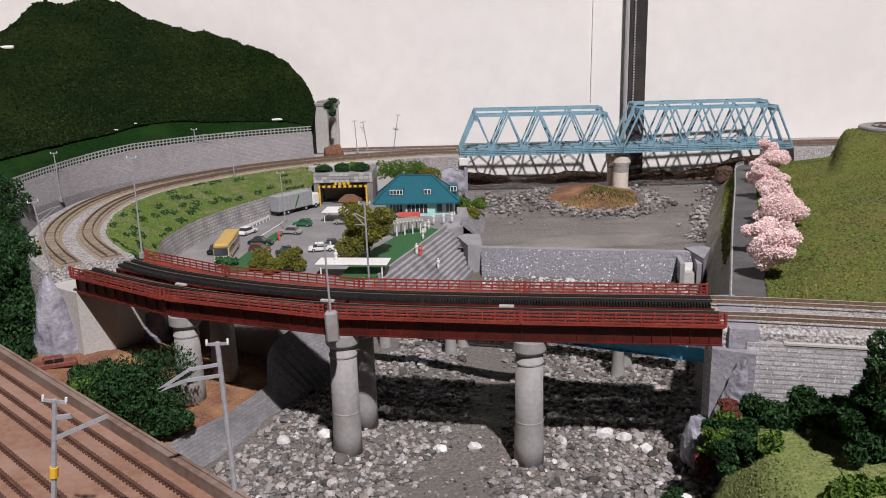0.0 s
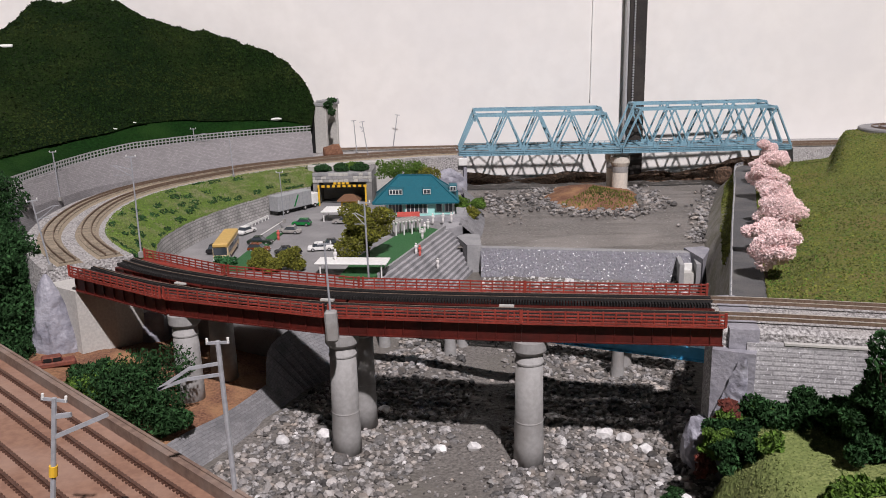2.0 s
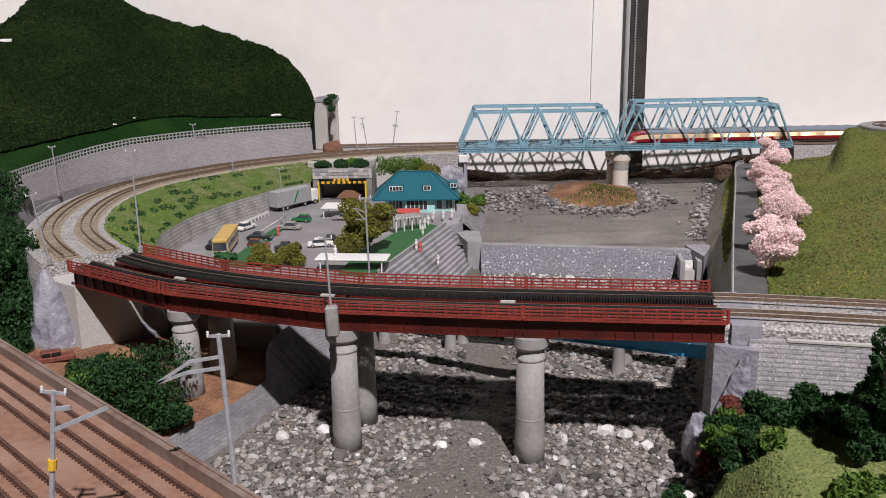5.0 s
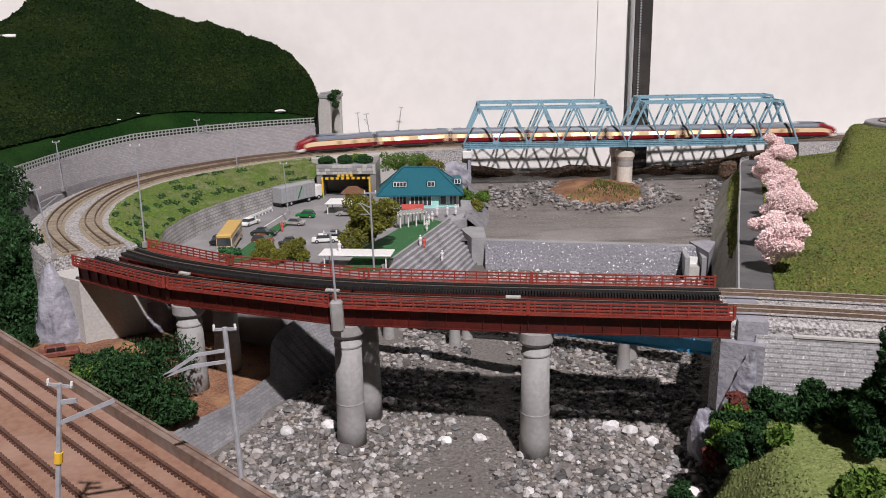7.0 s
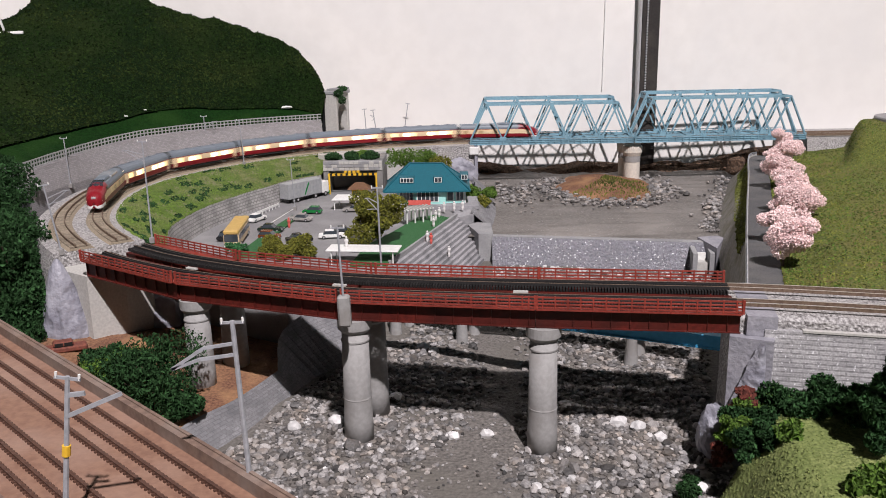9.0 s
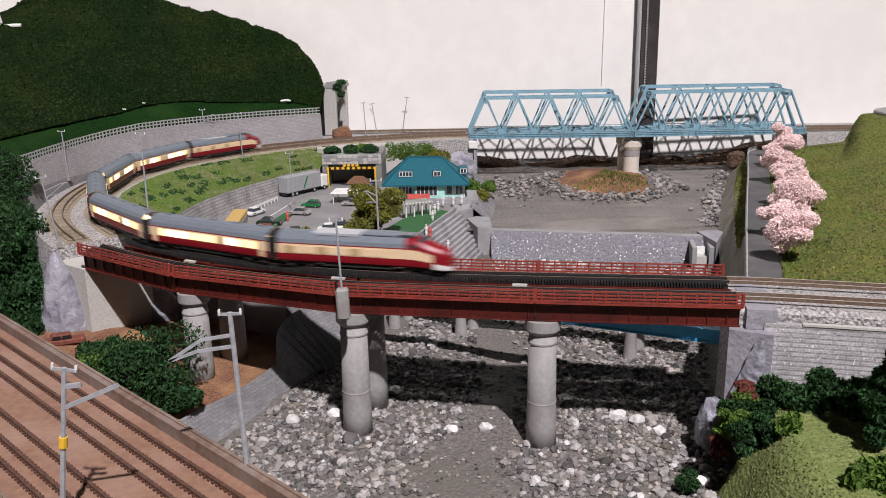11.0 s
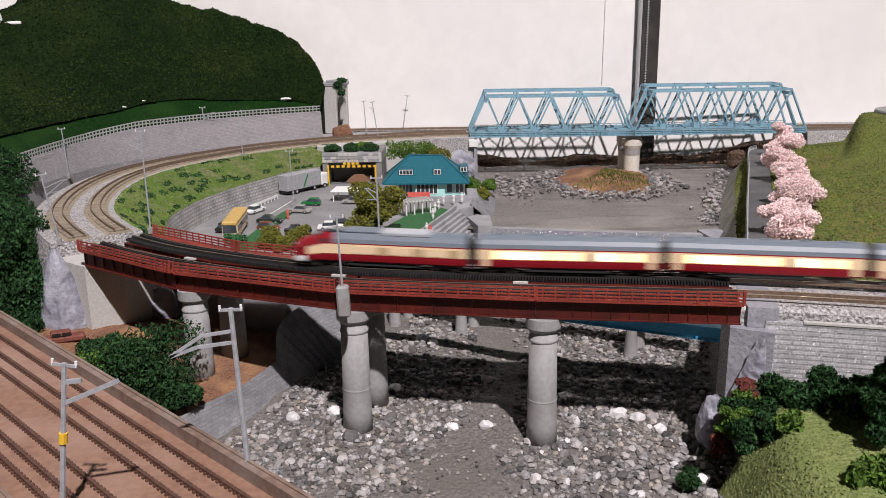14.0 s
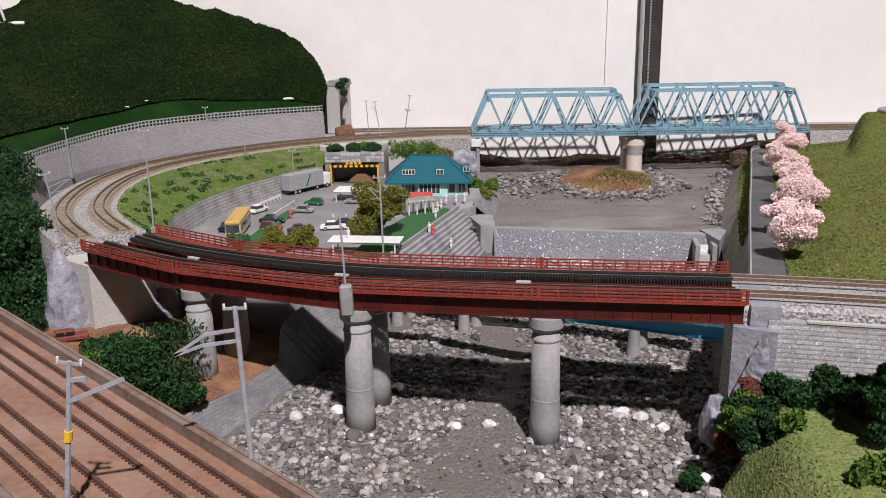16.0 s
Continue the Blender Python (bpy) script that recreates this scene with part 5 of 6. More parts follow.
def grass_hill(u, v):
    y = 0.545 + v * 0.80
    xl = np.interp(y, rt[:, 1], rt[:, 0]) + 0.026
    x = xl + 0.9 * u ** 1.6
    k = lambda a, b, t: (lambda s: s * s * (3 - 2 * s))(max(0, min(1, (t - a) / (b - a))))
    knob = k(0.538, 0.562, x - 0.46 * (y - 1.15) + 0.010 * noise.noise((y * 9, 0, 0))) * k(1.00, 1.09, y) * (1 - k(1.22, 1.29, y))
    base = -0.0195 + 0.014 * k(0.0, 0.22, x - xl) * k(0.60, 0.72, y) + 0.012 * k(0.0, 0.05, x - xl)
    front = k(0.545, 0.60, y)
    z = base * front + (1 - front) * -0.010 + 0.006 * k(0.44, 0.56, x) * k(0.85, 1.05, y) * (1 - k(1.15, 1.27, y)) - 0.022 * k(1.2, 1.3, y) + knob * 0.036
    return x, y, z + rough_z(x, y, 0.0025, 20) * min(1, u * 30)


sheet("grass_bank", M_GRASS, grass_hill, 110, 130, "olive green grass bank beside the river road", category="grass")
tagged(part("upper_trackbed", lathe(bmesh.new(), [(0.0725, 0.02), (0.0725, 0.0490), (0.0715, 0.0508)], 48, (0.652, 1.140)), [M_ASPHALT]), "dark round trackbed on the grass hill", "trackbed", kind="structure")
tk = thing("loop_track", "small curved track on the grass hill", "track")
for r in (0.046, 0.055):
    a = np.linspace(0, 6.28, 60)
    part("rail", sweep(np.c_[0.652 + r * np.cos(a), 1.140 + r * np.sin(a), np.full(60, 0.0508)], [(-0.0006, 0), (0.0006, 0), (0.0005, 0.0018), (-0.0005, 0.0018)]), M_RAIL, tk)

# retaining wall and mound in front
M_FACE = blocks("rough_stone_courses", (0.50, 0.49, 0.50), (0.31, 0.305, 0.31), 0.80, 0.016, 0.0030, (0.27, 0.265, 0.275), gap=0.22, speck=((0.72, 0.72, 0.74), 520, 0.66))
nw = cut(OUTER, lambda p: 0.19 < p[0] < 0.9 and p[1] < 0.56)
nq = np.c_[nw - normals(nw) * 0.0135, np.zeros(len(nw))]
tagged(part("stone_face", sweep(nq, [(0.0, -0.013), (-0.0035, -0.013), (-0.012, -0.115), (0.0, -0.115)], uv=True), M_FACE), "rough grey stone wall below the straight track", "stone wall", kind="structure")
tagged(part("wall_edge", sweep(nq[6:], [(-0.0005, -0.0135), (-0.0042, -0.0135), (-0.0042, -0.0122), (-0.0005, -0.0122)]), M_PALECONC), "pale edge strip on the stone wall", "coping", kind="structure")


def mound(u, v):
    x, y = 0.115 + u * 0.79, 0.10 + v * 0.385
    k = max(0.0, min(1.0, (x - 0.132 - 0.75 * max(0.0, y - 0.447) + 0.010 * noise.noise((y * 14, 0, 3))) / 0.055))
    k = k * k * (3 - 2 * k)
    return x, y, -0.135 + k * 0.078 + min(1, u * 3) * 0.012 + rough_z(x, y, 0.004, 22) * k


M_MOUND = mat("bright_mound_grass", (0.25, 0.285, 0.10), (0.12, 0.155, 0.045), 500, 24, (0.15, 0.195, 0.055), 0.95, 0.8, 0.0015, speck=((0.7, 0.72, 0.55), 420, 0.76))
sheet("grass_mound", M_MOUND, mound, 110, 70, "bright grass mound below the stone wall", category="grass")


# ---- foliage ----
def foliage(rng, blobs, count, size, quads=False):
    """Small clumps on and in the given balls of x, y, z, r, squash."""
    vs, fs = [], []
    tot = sum(b[3] ** 2 for b in blobs)
    tet = np.array([(1, 0, -0.5), (-0.5, 0.87, -0.5), (-0.5, -0.87, -0.5), (0, 0, 1.0), (0.2, 0.1, -1.0)])
    tf = np.array([(0, 1, 3), (1, 2, 3), (2, 0, 3), (1, 0, 4), (2, 1, 4), (0, 2, 4)])
    lq = np.array([(-1, -0.35, 0), (0, -0.5, 0.15), (1.1, 0, 0.0), (0, 0.5, 0.15)])
    k = 0
    for x, y, z, r, sq in blobs:
        for _ in range(int(count * r * r / tot)):
            d = rng.normal(size=3)
            d /= np.linalg.norm(d)
            q = r * rng.uniform(0.55, 1.08) ** 0.7
            c = np.array((x, y, z)) + d * (q, q, q * sq)
            m = np.array(Euler(rng.uniform(0, 6.28, 3)).to_matrix())
            s = size * rng.uniform(0.55, 1.35)
            if quads:
                vs.append(lq @ m * s + c)
                fs += [(k, k + 1, k + 2), (k, k + 2, k + 3)]
                k += 4
            else:
                vs.append(tet * rng.uniform(0.6, 1.2, (5, 1)) @ m * s + c)
                fs += (tf + k).tolist()
                k += 5
    return np.vstack(vs), fs


def plant(name, x, y, z, blobs, material, label, category, count, size, trunk=0.0, seed=1, group="", quads=False):
    t = thing(name, label, category, pose(x, y, z), group)
    rng = np.random.default_rng(seed)
    v, f = foliage(rng, blobs, count, size, quads)
    me = bpy.data.meshes.new("crown")
    me.from_pydata(v.tolist(), [], f)
    part("crown", me, material, t)
    if trunk:
        top = max(b[2] for b in blobs)
        bm = tube(bmesh.new(), (0, 0, -0.004), (0.0004, 0, top * 0.8), trunk, 8, trunk * 0.45)
        for b in blobs[:6]:
            tube(bm, (0, 0, top * 0.35), (b[0] * 0.8, b[1] * 0.8, b[2]), trunk * 0.45, 6, trunk * 0.15)
        part("trunk", bm, M_BARK, t)
    return t


def crown(rng, n, r, h, lo):
    return [(rng.uniform(-r, r) * 0.75, rng.uniform(-r, r) * 0.75, lo + rng.uniform(0, 1) * (h - lo), r * rng.uniform(0.35, 0.6), rng.uniform(0.6, 0.85)) for _ in range(n)] + [(0, 0, (lo + h) / 2, r * 0.7, 0.8)]


rg = np.random.default_rng(5)
CH = "pink cherry tree in full blossom beside the river road"
for k, (x, y, r, h) in enumerate(((0.266, 0.655, 0.020, 0.038), (0.292, 0.735, 0.014, 0.032), (0.334, 0.800, 0.0245, 0.046), (0.352, 0.862, 0.018, 0.036), (0.402, 1.010, 0.022, 0.040), (0.445, 1.12, 0.021, 0.044), (0.478, 1.20, 0.019, 0.046))):
    plant("cherry_tree", x, y, -0.019, crown(rg, 8, r, h, 0.012), M_BLOSSOM, CH, "tree", 6500, 0.00095, 0.0014, 40 + k, "cherry trees along the road")
plant("park_tree", -0.0815, 0.880, -0.053, crown(rg, 14, 0.0265, 0.050, 0.014), M_OLIVE, "broad olive green tree on the lawn", "tree", 7500, 0.0012, 0.0018, 60)
for k, (x, y, r, h) in enumerate(((-0.192, 0.852, 0.0155, 0.018), (-0.160, 0.845, 0.0165, 0.020), (-0.176, 0.835, 0.012, 0.013))):
    plant("bush", x, y, -0.055, crown(rg, 7, r, h, 0.004), M_OLIVE, "low yellow-green bush beside the car park", "bush", 2600, 0.0011, 0.0, 70 + k, "yellow-green bushes")
plant("bush", -0.232, 0.86, -0.055, crown(rg, 5, 0.010, 0.010, 0.003), M_LAWN, "small dark green bush beside the bus", "bush", 500, 0.0015, 0.0, 76)
for k, (x, y, z, r, h, m) in enumerate(((-0.150, 1.238, -0.008, 0.014, 0.007, M_LEAF), (-0.122, 1.240, -0.008, 0.014, 0.007, M_LEAF), (-0.176, 1.236, -0.008, 0.011, 0.007, M_LEAF), (-0.136, 1.250, -0.008, 0.013, 0.007, M_TUFT),
                                      (-0.075, 1.24, -0.018, 0.022, 0.020, M_TUFT), (-0.045, 1.27, -0.020, 0.020, 0.018, M_TUFT), (-0.015, 1.255, -0.028, 0.02, 0.016, M_OLIVE), (0.03, 1.16, -0.055, 0.014, 0.016, M_TUFT), (0.042, 1.13, -0.062, 0.012, 0.012, M_OLIVE), (0.05, 1.19, -0.06, 0.012, 0.012, M_TUFT))):
    plant("bush", x, y, z, crown(rg, 6, r, h, 0.002), m, "low green shrub below the railway", "bush", 1500, 0.0012, 0.0, 80 + k, "shrubs below the railway")
for k, (x, y) in enumerate(((0.143, 0.462), (0.136, 0.452))):
    plant("bush", x, y, -0.107, crown(rg, 5, 0.006, 0.008, 0.0), M_LEAF, "small dark bush among the river stones", "bush", 700, 0.0016, 0.0, 190 + k, "small bushes in the gravel", quads=True)
# foreground greenery
plant("bush", -0.268, 0.580, -0.082, crown(rg, 8, 0.020, 0.024, 0.004), M_LEAF, "low dark green bush at the foot of the viaduct", "bush", 3600, 0.0018, 0.0, 104, quads=True)
LB = "dense dark green bush"
plant("bush", -0.218, 0.535, -0.086, crown(rg, 20, 0.033, 0.044, 0.010), M_LEAF, "dense dark green bush on the brown soil", "bush", 9000, 0.0015, 0.002, 100, quads=True)
plant("bush", -0.248, 0.560, -0.083, crown(rg, 9, 0.022, 0.028, 0.006), M_TUFT, "tangled bright green bush on the brown soil", "bush", 5000, 0.0019, 0.0, 101, quads=True)
plant("bush", -0.189, 0.522, -0.086, crown(rg, 6, 0.014, 0.018, 0.004), M_LEAF, "small dark green bush on the brown soil", "bush", 1400, 0.0024, 0.0, 102, quads=True)
plant("bush", -0.155, 0.480, -0.114, crown(rg, 5, 0.010, 0.012, 0.003), M_LEAF, "small dark bush at the foot of the revetment", "bush", 700, 0.0022, 0.0, 103, quads=True)
for k, (x, y, z, r, h) in enumerate(((-0.370, 0.655, -0.085, 0.034, 0.050), (-0.387, 0.700, -0.075, 0.036, 0.075), (-0.372, 0.675, -0.085, 0.030, 0.045), (-0.417, 0.750, -0.050, 0.036, 0.065), (-0.448, 0.800, -0.035, 0.034, 0.055),
                                      (-0.478, 0.860, -0.020, 0.034, 0.055), (-0.503, 0.920, -0.010, 0.030, 0.050), (-0.405, 0.690, -0.070, 0.036, 0.080), (-0.440, 0.750, -0.050, 0.035, 0.080), (-0.362, 0.620, -0.085, 0.026, 0.030),
                                      (-0.346, 0.605, -0.085, 0.020, 0.022), (-0.490, 0.840, -0.020, 0.035, 0.070), (-0.374, 0.715, -0.062, 0.025, 0.050), (-0.395, 0.735, -0.055, 0.026, 0.055))):
    plant("woodland_tree", x, y, z, crown(rg, 10, r, h, 0.01), M_LEAF, "dark green tree at the edge of the hill", "tree", 4200, 0.0022, 0.003, 110 + k, "dark trees beside the curve", quads=True)
for k in range(13):
    x = 0.200 + k * 0.0125
    y = np.interp(x, nw[:, 0], nw[:, 1]) - 0.036 - rg.uniform(0, 0.010)
    plant("bush", x, y, -0.062 + k * 0.0012, crown(rg, 6, 0.014 + 0.0006 * k, 0.020 + 0.0016 * k, 0.003), M_LEAF, "dark green shrub along the stone wall", "bush", 2400, 0.0016, 0.0, 130 + k, "shrubs along the stone wall", quads=True)
for k, (x, y, r) in enumerate(((0.180, 0.470, 0.010), (0.191, 0.468, 0.011), (0.177, 0.455, 0.009), (0.198, 0.470, 0.011), (0.187, 0.452, 0.010), (0.172, 0.444, 0.007), (0.205, 0.462, 0.010), (0.196, 0.458, 0.008), (0.171, 0.462, 0.011), (0.167, 0.450, 0.010), (0.177, 0.438, 0.009), (0.163, 0.438, 0.009), (0.158, 0.447, 0.007), (0.188, 0.480, 0.010), (0.210, 0.474, 0.011))):
    plant("bush", x, y, -0.072, crown(rg, 6, r, 0.022, 0.003), M_LEAF if k % 3 else M_TUFT, "dark shrub at the edge of the mound", "bush", 2000, 0.0016, 0.0, 150 + k, "shrubs at the mound's edge", quads=True)
# Leaf clumps stand in for the steep edge of red earth.
M_REDEARTH = mat("rust_red_earth", (0.13, 0.032, 0.022), (0.07, 0.018, 0.013), 400, 60, None, 0.9, 0.2, island=0.4)
for k, (x, y, z) in enumerate(((0.177, 0.474, -0.055), (0.171, 0.470, -0.066), (0.166, 0.470, -0.080), (0.161, 0.470, -0.094))):
    plant("red_earth_clump", x, y, z, crown(rg, 5, 0.006, 0.010, 0.0), M_REDEARTH, "rust red earth below the abutment, built from leaf clumps", "bush", 500, 0.0018, 0.0, 160 + k, "rust red shrubs")
for k, (x, y, z, r, h) in enumerate(((0.234, 0.408, -0.056, 0.020, 0.088), (0.246, 0.405, -0.056, 0.020, 0.055), (0.226, 0.405, -0.056, 0.014, 0.030))):
    plant("pine_tree", x, y, z, crown(rg, 12, r * 0.8, h, 0.008), M_LEAF, "dark green tree in front of the stone wall", "tree", 4500, 0.0018, 0.002, 170 + k, "trees before the stone wall", quads=True)
for k, (x, y) in enumerate(((0.196, 0.372), (0.206, 0.368), (0.216, 0.376), (0.226, 0.372), (0.207, 0.382), (0.186, 0.430))):
    plant("bush", x, y, -0.056, crown(rg, 5, 0.008, 0.009, 0.0), M_TUFT, "small grassy clump on the mound", "bush", 400, 0.0022, 0.0, 180 + k, "grass clumps on the mound", quads=True)


def tufts(name, fn, count, size, label, seed, material, clump=False):
    rng = np.random.default_rng(seed)
    vs, fs = [], []
    lq = np.array([(-0.35, 0, 0), (0.35, 0, 0), (0.1, 0.1, 1.0)])
    for i in range(count):
        p = np.array(fn(rng.random(), rng.random()))
        a = rng.uniform(0, 6.28)
        m = np.array(((math.cos(a), -math.sin(a), 0), (math.sin(a), math.cos(a), 0), (0, 0, 1)))
        if clump:
            tet = np.array([(1, 0, -0.3), (-0.5, 0.87, -0.3), (-0.5, -0.87, -0.3), (0, 0, 0.8)])
            e = np.array(Euler(rng.uniform(0, 6.28, 3)).to_matrix())
            vs.append(tet @ e * size * rng.uniform(0.4, 1.3) + p)
            fs += [(4 * i, 4 * i + 1, 4 * i + 3), (4 * i + 1, 4 * i + 2, 4 * i + 3), (4 * i + 2, 4 * i, 4 * i + 3), (4 * i + 1, 4 * i, 4 * i + 2)]
            continue
        vs.append(lq @ m.T * size * rng.uniform(0.5, 1.5) + p + (0, 0, -size * 0.2) + np.array((rng.normal() * 0.3, rng.normal() * 0.3, 0)) * size)
        fs.append((3 * i, 3 * i + 1, 3 * i + 2))
    me = bpy.data.meshes.new(name)
    me.from_pydata(np.vstack(vs).tolist(), [], fs)
    return tagged(part(name, me, material), label, "grass", kind="stuff")


M_TUFT2 = mat("olive_grass_tufts", (0.185, 0.20, 0.042), (0.11, 0.125, 0.024), 600, 14, (0.05, 0.068, 0.014), 0.95, 0.3, island=0.5)
M_SLOPETUFT = mat("bright_grass_flock", (0.15, 0.235, 0.04), (0.09, 0.15, 0.025), 600, 22, (0.20, 0.20, 0.09), 0.95, 0.3, island=0.35)
M_TUFT3 = mat("dark_hill_tufts", (0.015, 0.033, 0.007), (0.005, 0.014, 0.003), 400, 12, (0.026, 0.039, 0.010), 0.95, 0.3, island=0.6, spec=0.08)
tufts("slope_grass", slope, 17000, 0.0012, "bright grass flock on the slope inside the curve", 1, M_SLOPETUFT, True)
tufts("bank_grass", lambda u, v: grass_hill(u * 0.62, v), 30000, 0.0014, "olive grass flock on the river bank hill", 2, M_TUFT2, True)
tufts("mound_grass", lambda u, v: mound(0.04 + u * 0.42, 0.55 + 0.45 * v), 16000, 0.0008, "short grass flock on the mound", 3, M_MOUND, True)
tufts("hill_flock", lambda u, v: hill(0.1 + u * 0.9, v * 0.9), 36000, 0.0024, "dark green flock on the hill", 4, M_TUFT3, True)


def weeds(u, v):
    """Weeds stand in some fifty loose clumps."""
    r = random.Random(int(u * 50))
    return slope(min(1, max(0, r.random() + (v - 0.5) * 0.030)), min(0.95, max(0.05, r.random() + (u * 50 % 1 - 0.5) * 0.12)))


tufts("slope_weeds", weeds, 2000, 0.0022, "dark green weeds in clumps on the grass slope", 6, M_LEAF, True)
tufts("bank_weeds", lambda u, v: grass_hill(u * 0.6, v), 9000, 0.0013, "dark green weeds on the river bank", 7, M_TUFT, True)
tufts("island_grass", lambda u, v: isle(0.60 + u * 0.40, v * 0.9), 1600, 0.0030, "green tufts on the river island", 5, M_TUFT2)



def bank_verge(u, v):
    y = 0.80 + 0.50 * u
    a, b = np.interp(y, [p[1] for p in RT], [p[0] for p in RT]), np.interp(y, [p[1] for p in RL], [p[0] for p in RL])
    f = 0.06 + 0.42 * v * v
    return a + (b - a) * f, y, -0.0205 - 0.055 * f


tufts("bank_verge", bank_verge, 3800, 0.0020, "dull green weeds along the top of the revetment", 8, M_TUFT2, True)

# ---- stones of the river bed ----
rs = np.random.default_rng(11)


def on_bed(x, y):
    return bed((x + 0.42) / 1.0, (y - 0.12) / 0.87)[2]


def left_edge(y):
    return np.interp(y, [0.3, 0.5, 0.575, 0.632, 0.66, 0.7, 0.8, 0.95], [-0.19, -0.166, -0.136, -0.118, -0.10, -0.06, -0.03, 0.03])


def right_edge(y):
    return np.interp(y, [0.3, 0.45, 0.58, 0.65, 0.79, 0.95], [0.165, 0.172, 0.188, 0.21, 0.26, 0.30])


def calm(x, y):
    """How far smooth mud takes the place of stones along the stream."""
    c, w = np.interp(y, [0.40, 0.50, 0.58, 0.66, 0.76], [0.002, 0.008, 0.032, 0.045, 0.02]), np.interp(y, [0.40, 0.48, 0.56, 0.66], [0.044, 0.038, 0.022, 0.030])
    return 0.97 * math.exp(-abs((x - c + 0.012 * noise.noise((x * 30, y * 30, 4))) / w) ** 3)


pl = []
while len(pl) < 9500:
    x, y = rs.uniform(-0.2, 0.29), rs.uniform(0.36, 0.92)
    if left_edge(y) < x < right_edge(y) and rs.random() > calm(x, y):
        r = 0.0020 * rs.lognormal(0, 0.34)
        pl.append((x, y, on_bed(x, y) + r * 0.25, r))
while len(pl) < 14500:
    x, y = rs.uniform(-0.2, 0.22), rs.uniform(0.36, 0.66)
    if left_edge(y) < x < right_edge(y) and rs.random() > calm(x, y) * 0.9:
        r = 0.0011 * rs.lognormal(0, 0.3)
        pl.append((x, y, on_bed(x, y) + r * 0.3, r))
scatter("gravel", M_STONE, pl, "mixed grey river gravel of broken stone", "gravel")
pl = []
while len(pl) < 1500:
    x, y = rs.uniform(0.05, 0.5), rs.uniform(1.0, 1.42)
    xe = np.interp(y, [0.95, 1.14, 1.4], [0.31, 0.372, 0.47])
    k = math.exp(-((math.hypot((x - 0.245) / 0.087, (y - 1.325) / 0.122) - 1.08) / 0.22) ** 2) + math.exp(-((x - xe) / 0.02) ** 2) + math.exp(-((x - 0.09) / 0.03) ** 2 - ((y - 1.27) / 0.07) ** 2)
    if x < xe and rs.random() < k:
        r = 0.0023 * rs.lognormal(0, 0.4)
        pl.append((x, y, -0.0715 + r * 0.2, r))
scatter("gravel", M_STONE, pl, "broken grey stones round the river island", "gravel")
pl = []
for i in range(700):
    u = rs.random()
    p = wb[0] + (wb[1] - wb[0]) * u
    r = 0.0012 * rs.lognormal(0, 0.4)
    x, y = p[0], p[1] - rs.uniform(0.002, 0.05)
    pl.append((x, y, on_bed(x, y) + r * 0.3, r))
scatter("gravel", M_WHITE_STONE, pl, "pale gravel below the weir", "gravel")
# single stones
ph = (1 + 5 ** 0.5) / 2
shapes = []
for k in range(8):
    r_ = np.random.default_rng(k)
    iv = np.array([(-1, ph, 0), (1, ph, 0), (-1, -ph, 0), (1, -ph, 0), (0, -1, ph), (0, 1, ph), (0, -1, -ph), (0, 1, -ph), (ph, 0, -1), (ph, 0, 1), (-ph, 0, -1), (-ph, 0, 1)]) / 1.9
    iv = iv * r_.uniform(0.72, 1.15, (12, 1)) * r_.uniform(0.75, 1.2, 3) * (1, 1, 0.7)
    for mm in (M_STONE_ONE, M_WHITE_STONE):
        me = bpy.data.meshes.new("stone")
        me.from_pydata(iv.tolist(), [], ICO)
        me.materials.append(mm)
        shapes.append(me)
made = 0
while made < 300:
    x, y = rs.uniform(-0.19, 0.19), rs.uniform(0.40, 0.60)
    if not left_edge(y) + 0.004 < x < right_edge(y) - 0.004 or calm(x, y) > 0.4:
        continue
    r = 0.0026 * rs.lognormal(0, 0.3)
    ob = new("stone", shapes[2 * int(rs.integers(8)) + (1 if rs.random() < 0.2 else 0)])
    ob.parent = ground
    ob.matrix_local = Matrix.LocRotScale((x, y, on_bed(x, y) + r * 0.3), Euler((0, 0, rs.uniform(0, 6))), (r, r, r))
    made += 1
for x, y, r in ((-0.089, 0.556, 0.0060), (-0.118, 0.548, 0.0055), (-0.048, 0.60, 0.005), (-0.003, 0.535, 0.0045), (0.02, 0.535, 0.0048), (0.115, 0.55, 0.006), (0.128, 0.545, 0.0055), (0.14, 0.53, 0.005), (0.098, 0.43, 0.005), (0.148, 0.46, 0.005), (-0.03, 0.70, 0.006), (-0.02, 0.69, 0.005)):
    lump("boulder", M_WHITE_STONE, (x, y, on_bed(x, y) + r * 0.4), (r, r * 0.8, r * 0.75), x * 90, "pale boulder among the river gravel", "boulder", 0.3, 2)

# ---- blue footbridge below ----
bg = thing("blue_girder", "bright blue plate girder below the red bridge", "girder")
part("web", beam(bmesh.new(), (0.192, 0.5645, -0.050), (-0.085, 0.690, -0.050), 0.0016, 0.0105), M_SKY, bg)
part("flange", beam(bmesh.new(), (0.192, 0.5645, -0.0445), (-0.085, 0.690, -0.0445), 0.0120, 0.0008), M_SKY, bg)
part("flange", beam(bmesh.new(), (0.192, 0.5645, -0.0556), (-0.085, 0.690, -0.0556), 0.0050, 0.0008), M_SKY, bg)
fbk = thing("footbridge", "low grey footbridge on tapered piers", "footbridge")
a, b = Vector((-0.09, 0.762, -0.066)), Vector((0.205, 0.640, -0.062))
part("girder", beam(bmesh.new(), a, b, 0.002, 0.004), M_CONC, fbk)
part("deck", beam(bmesh.new(), a + Vector((0.004, 0.008, 0.0035)), b + Vector((0.004, 0.008, 0.0035)), 0.016, 0.0014), M_CONC, fbk)
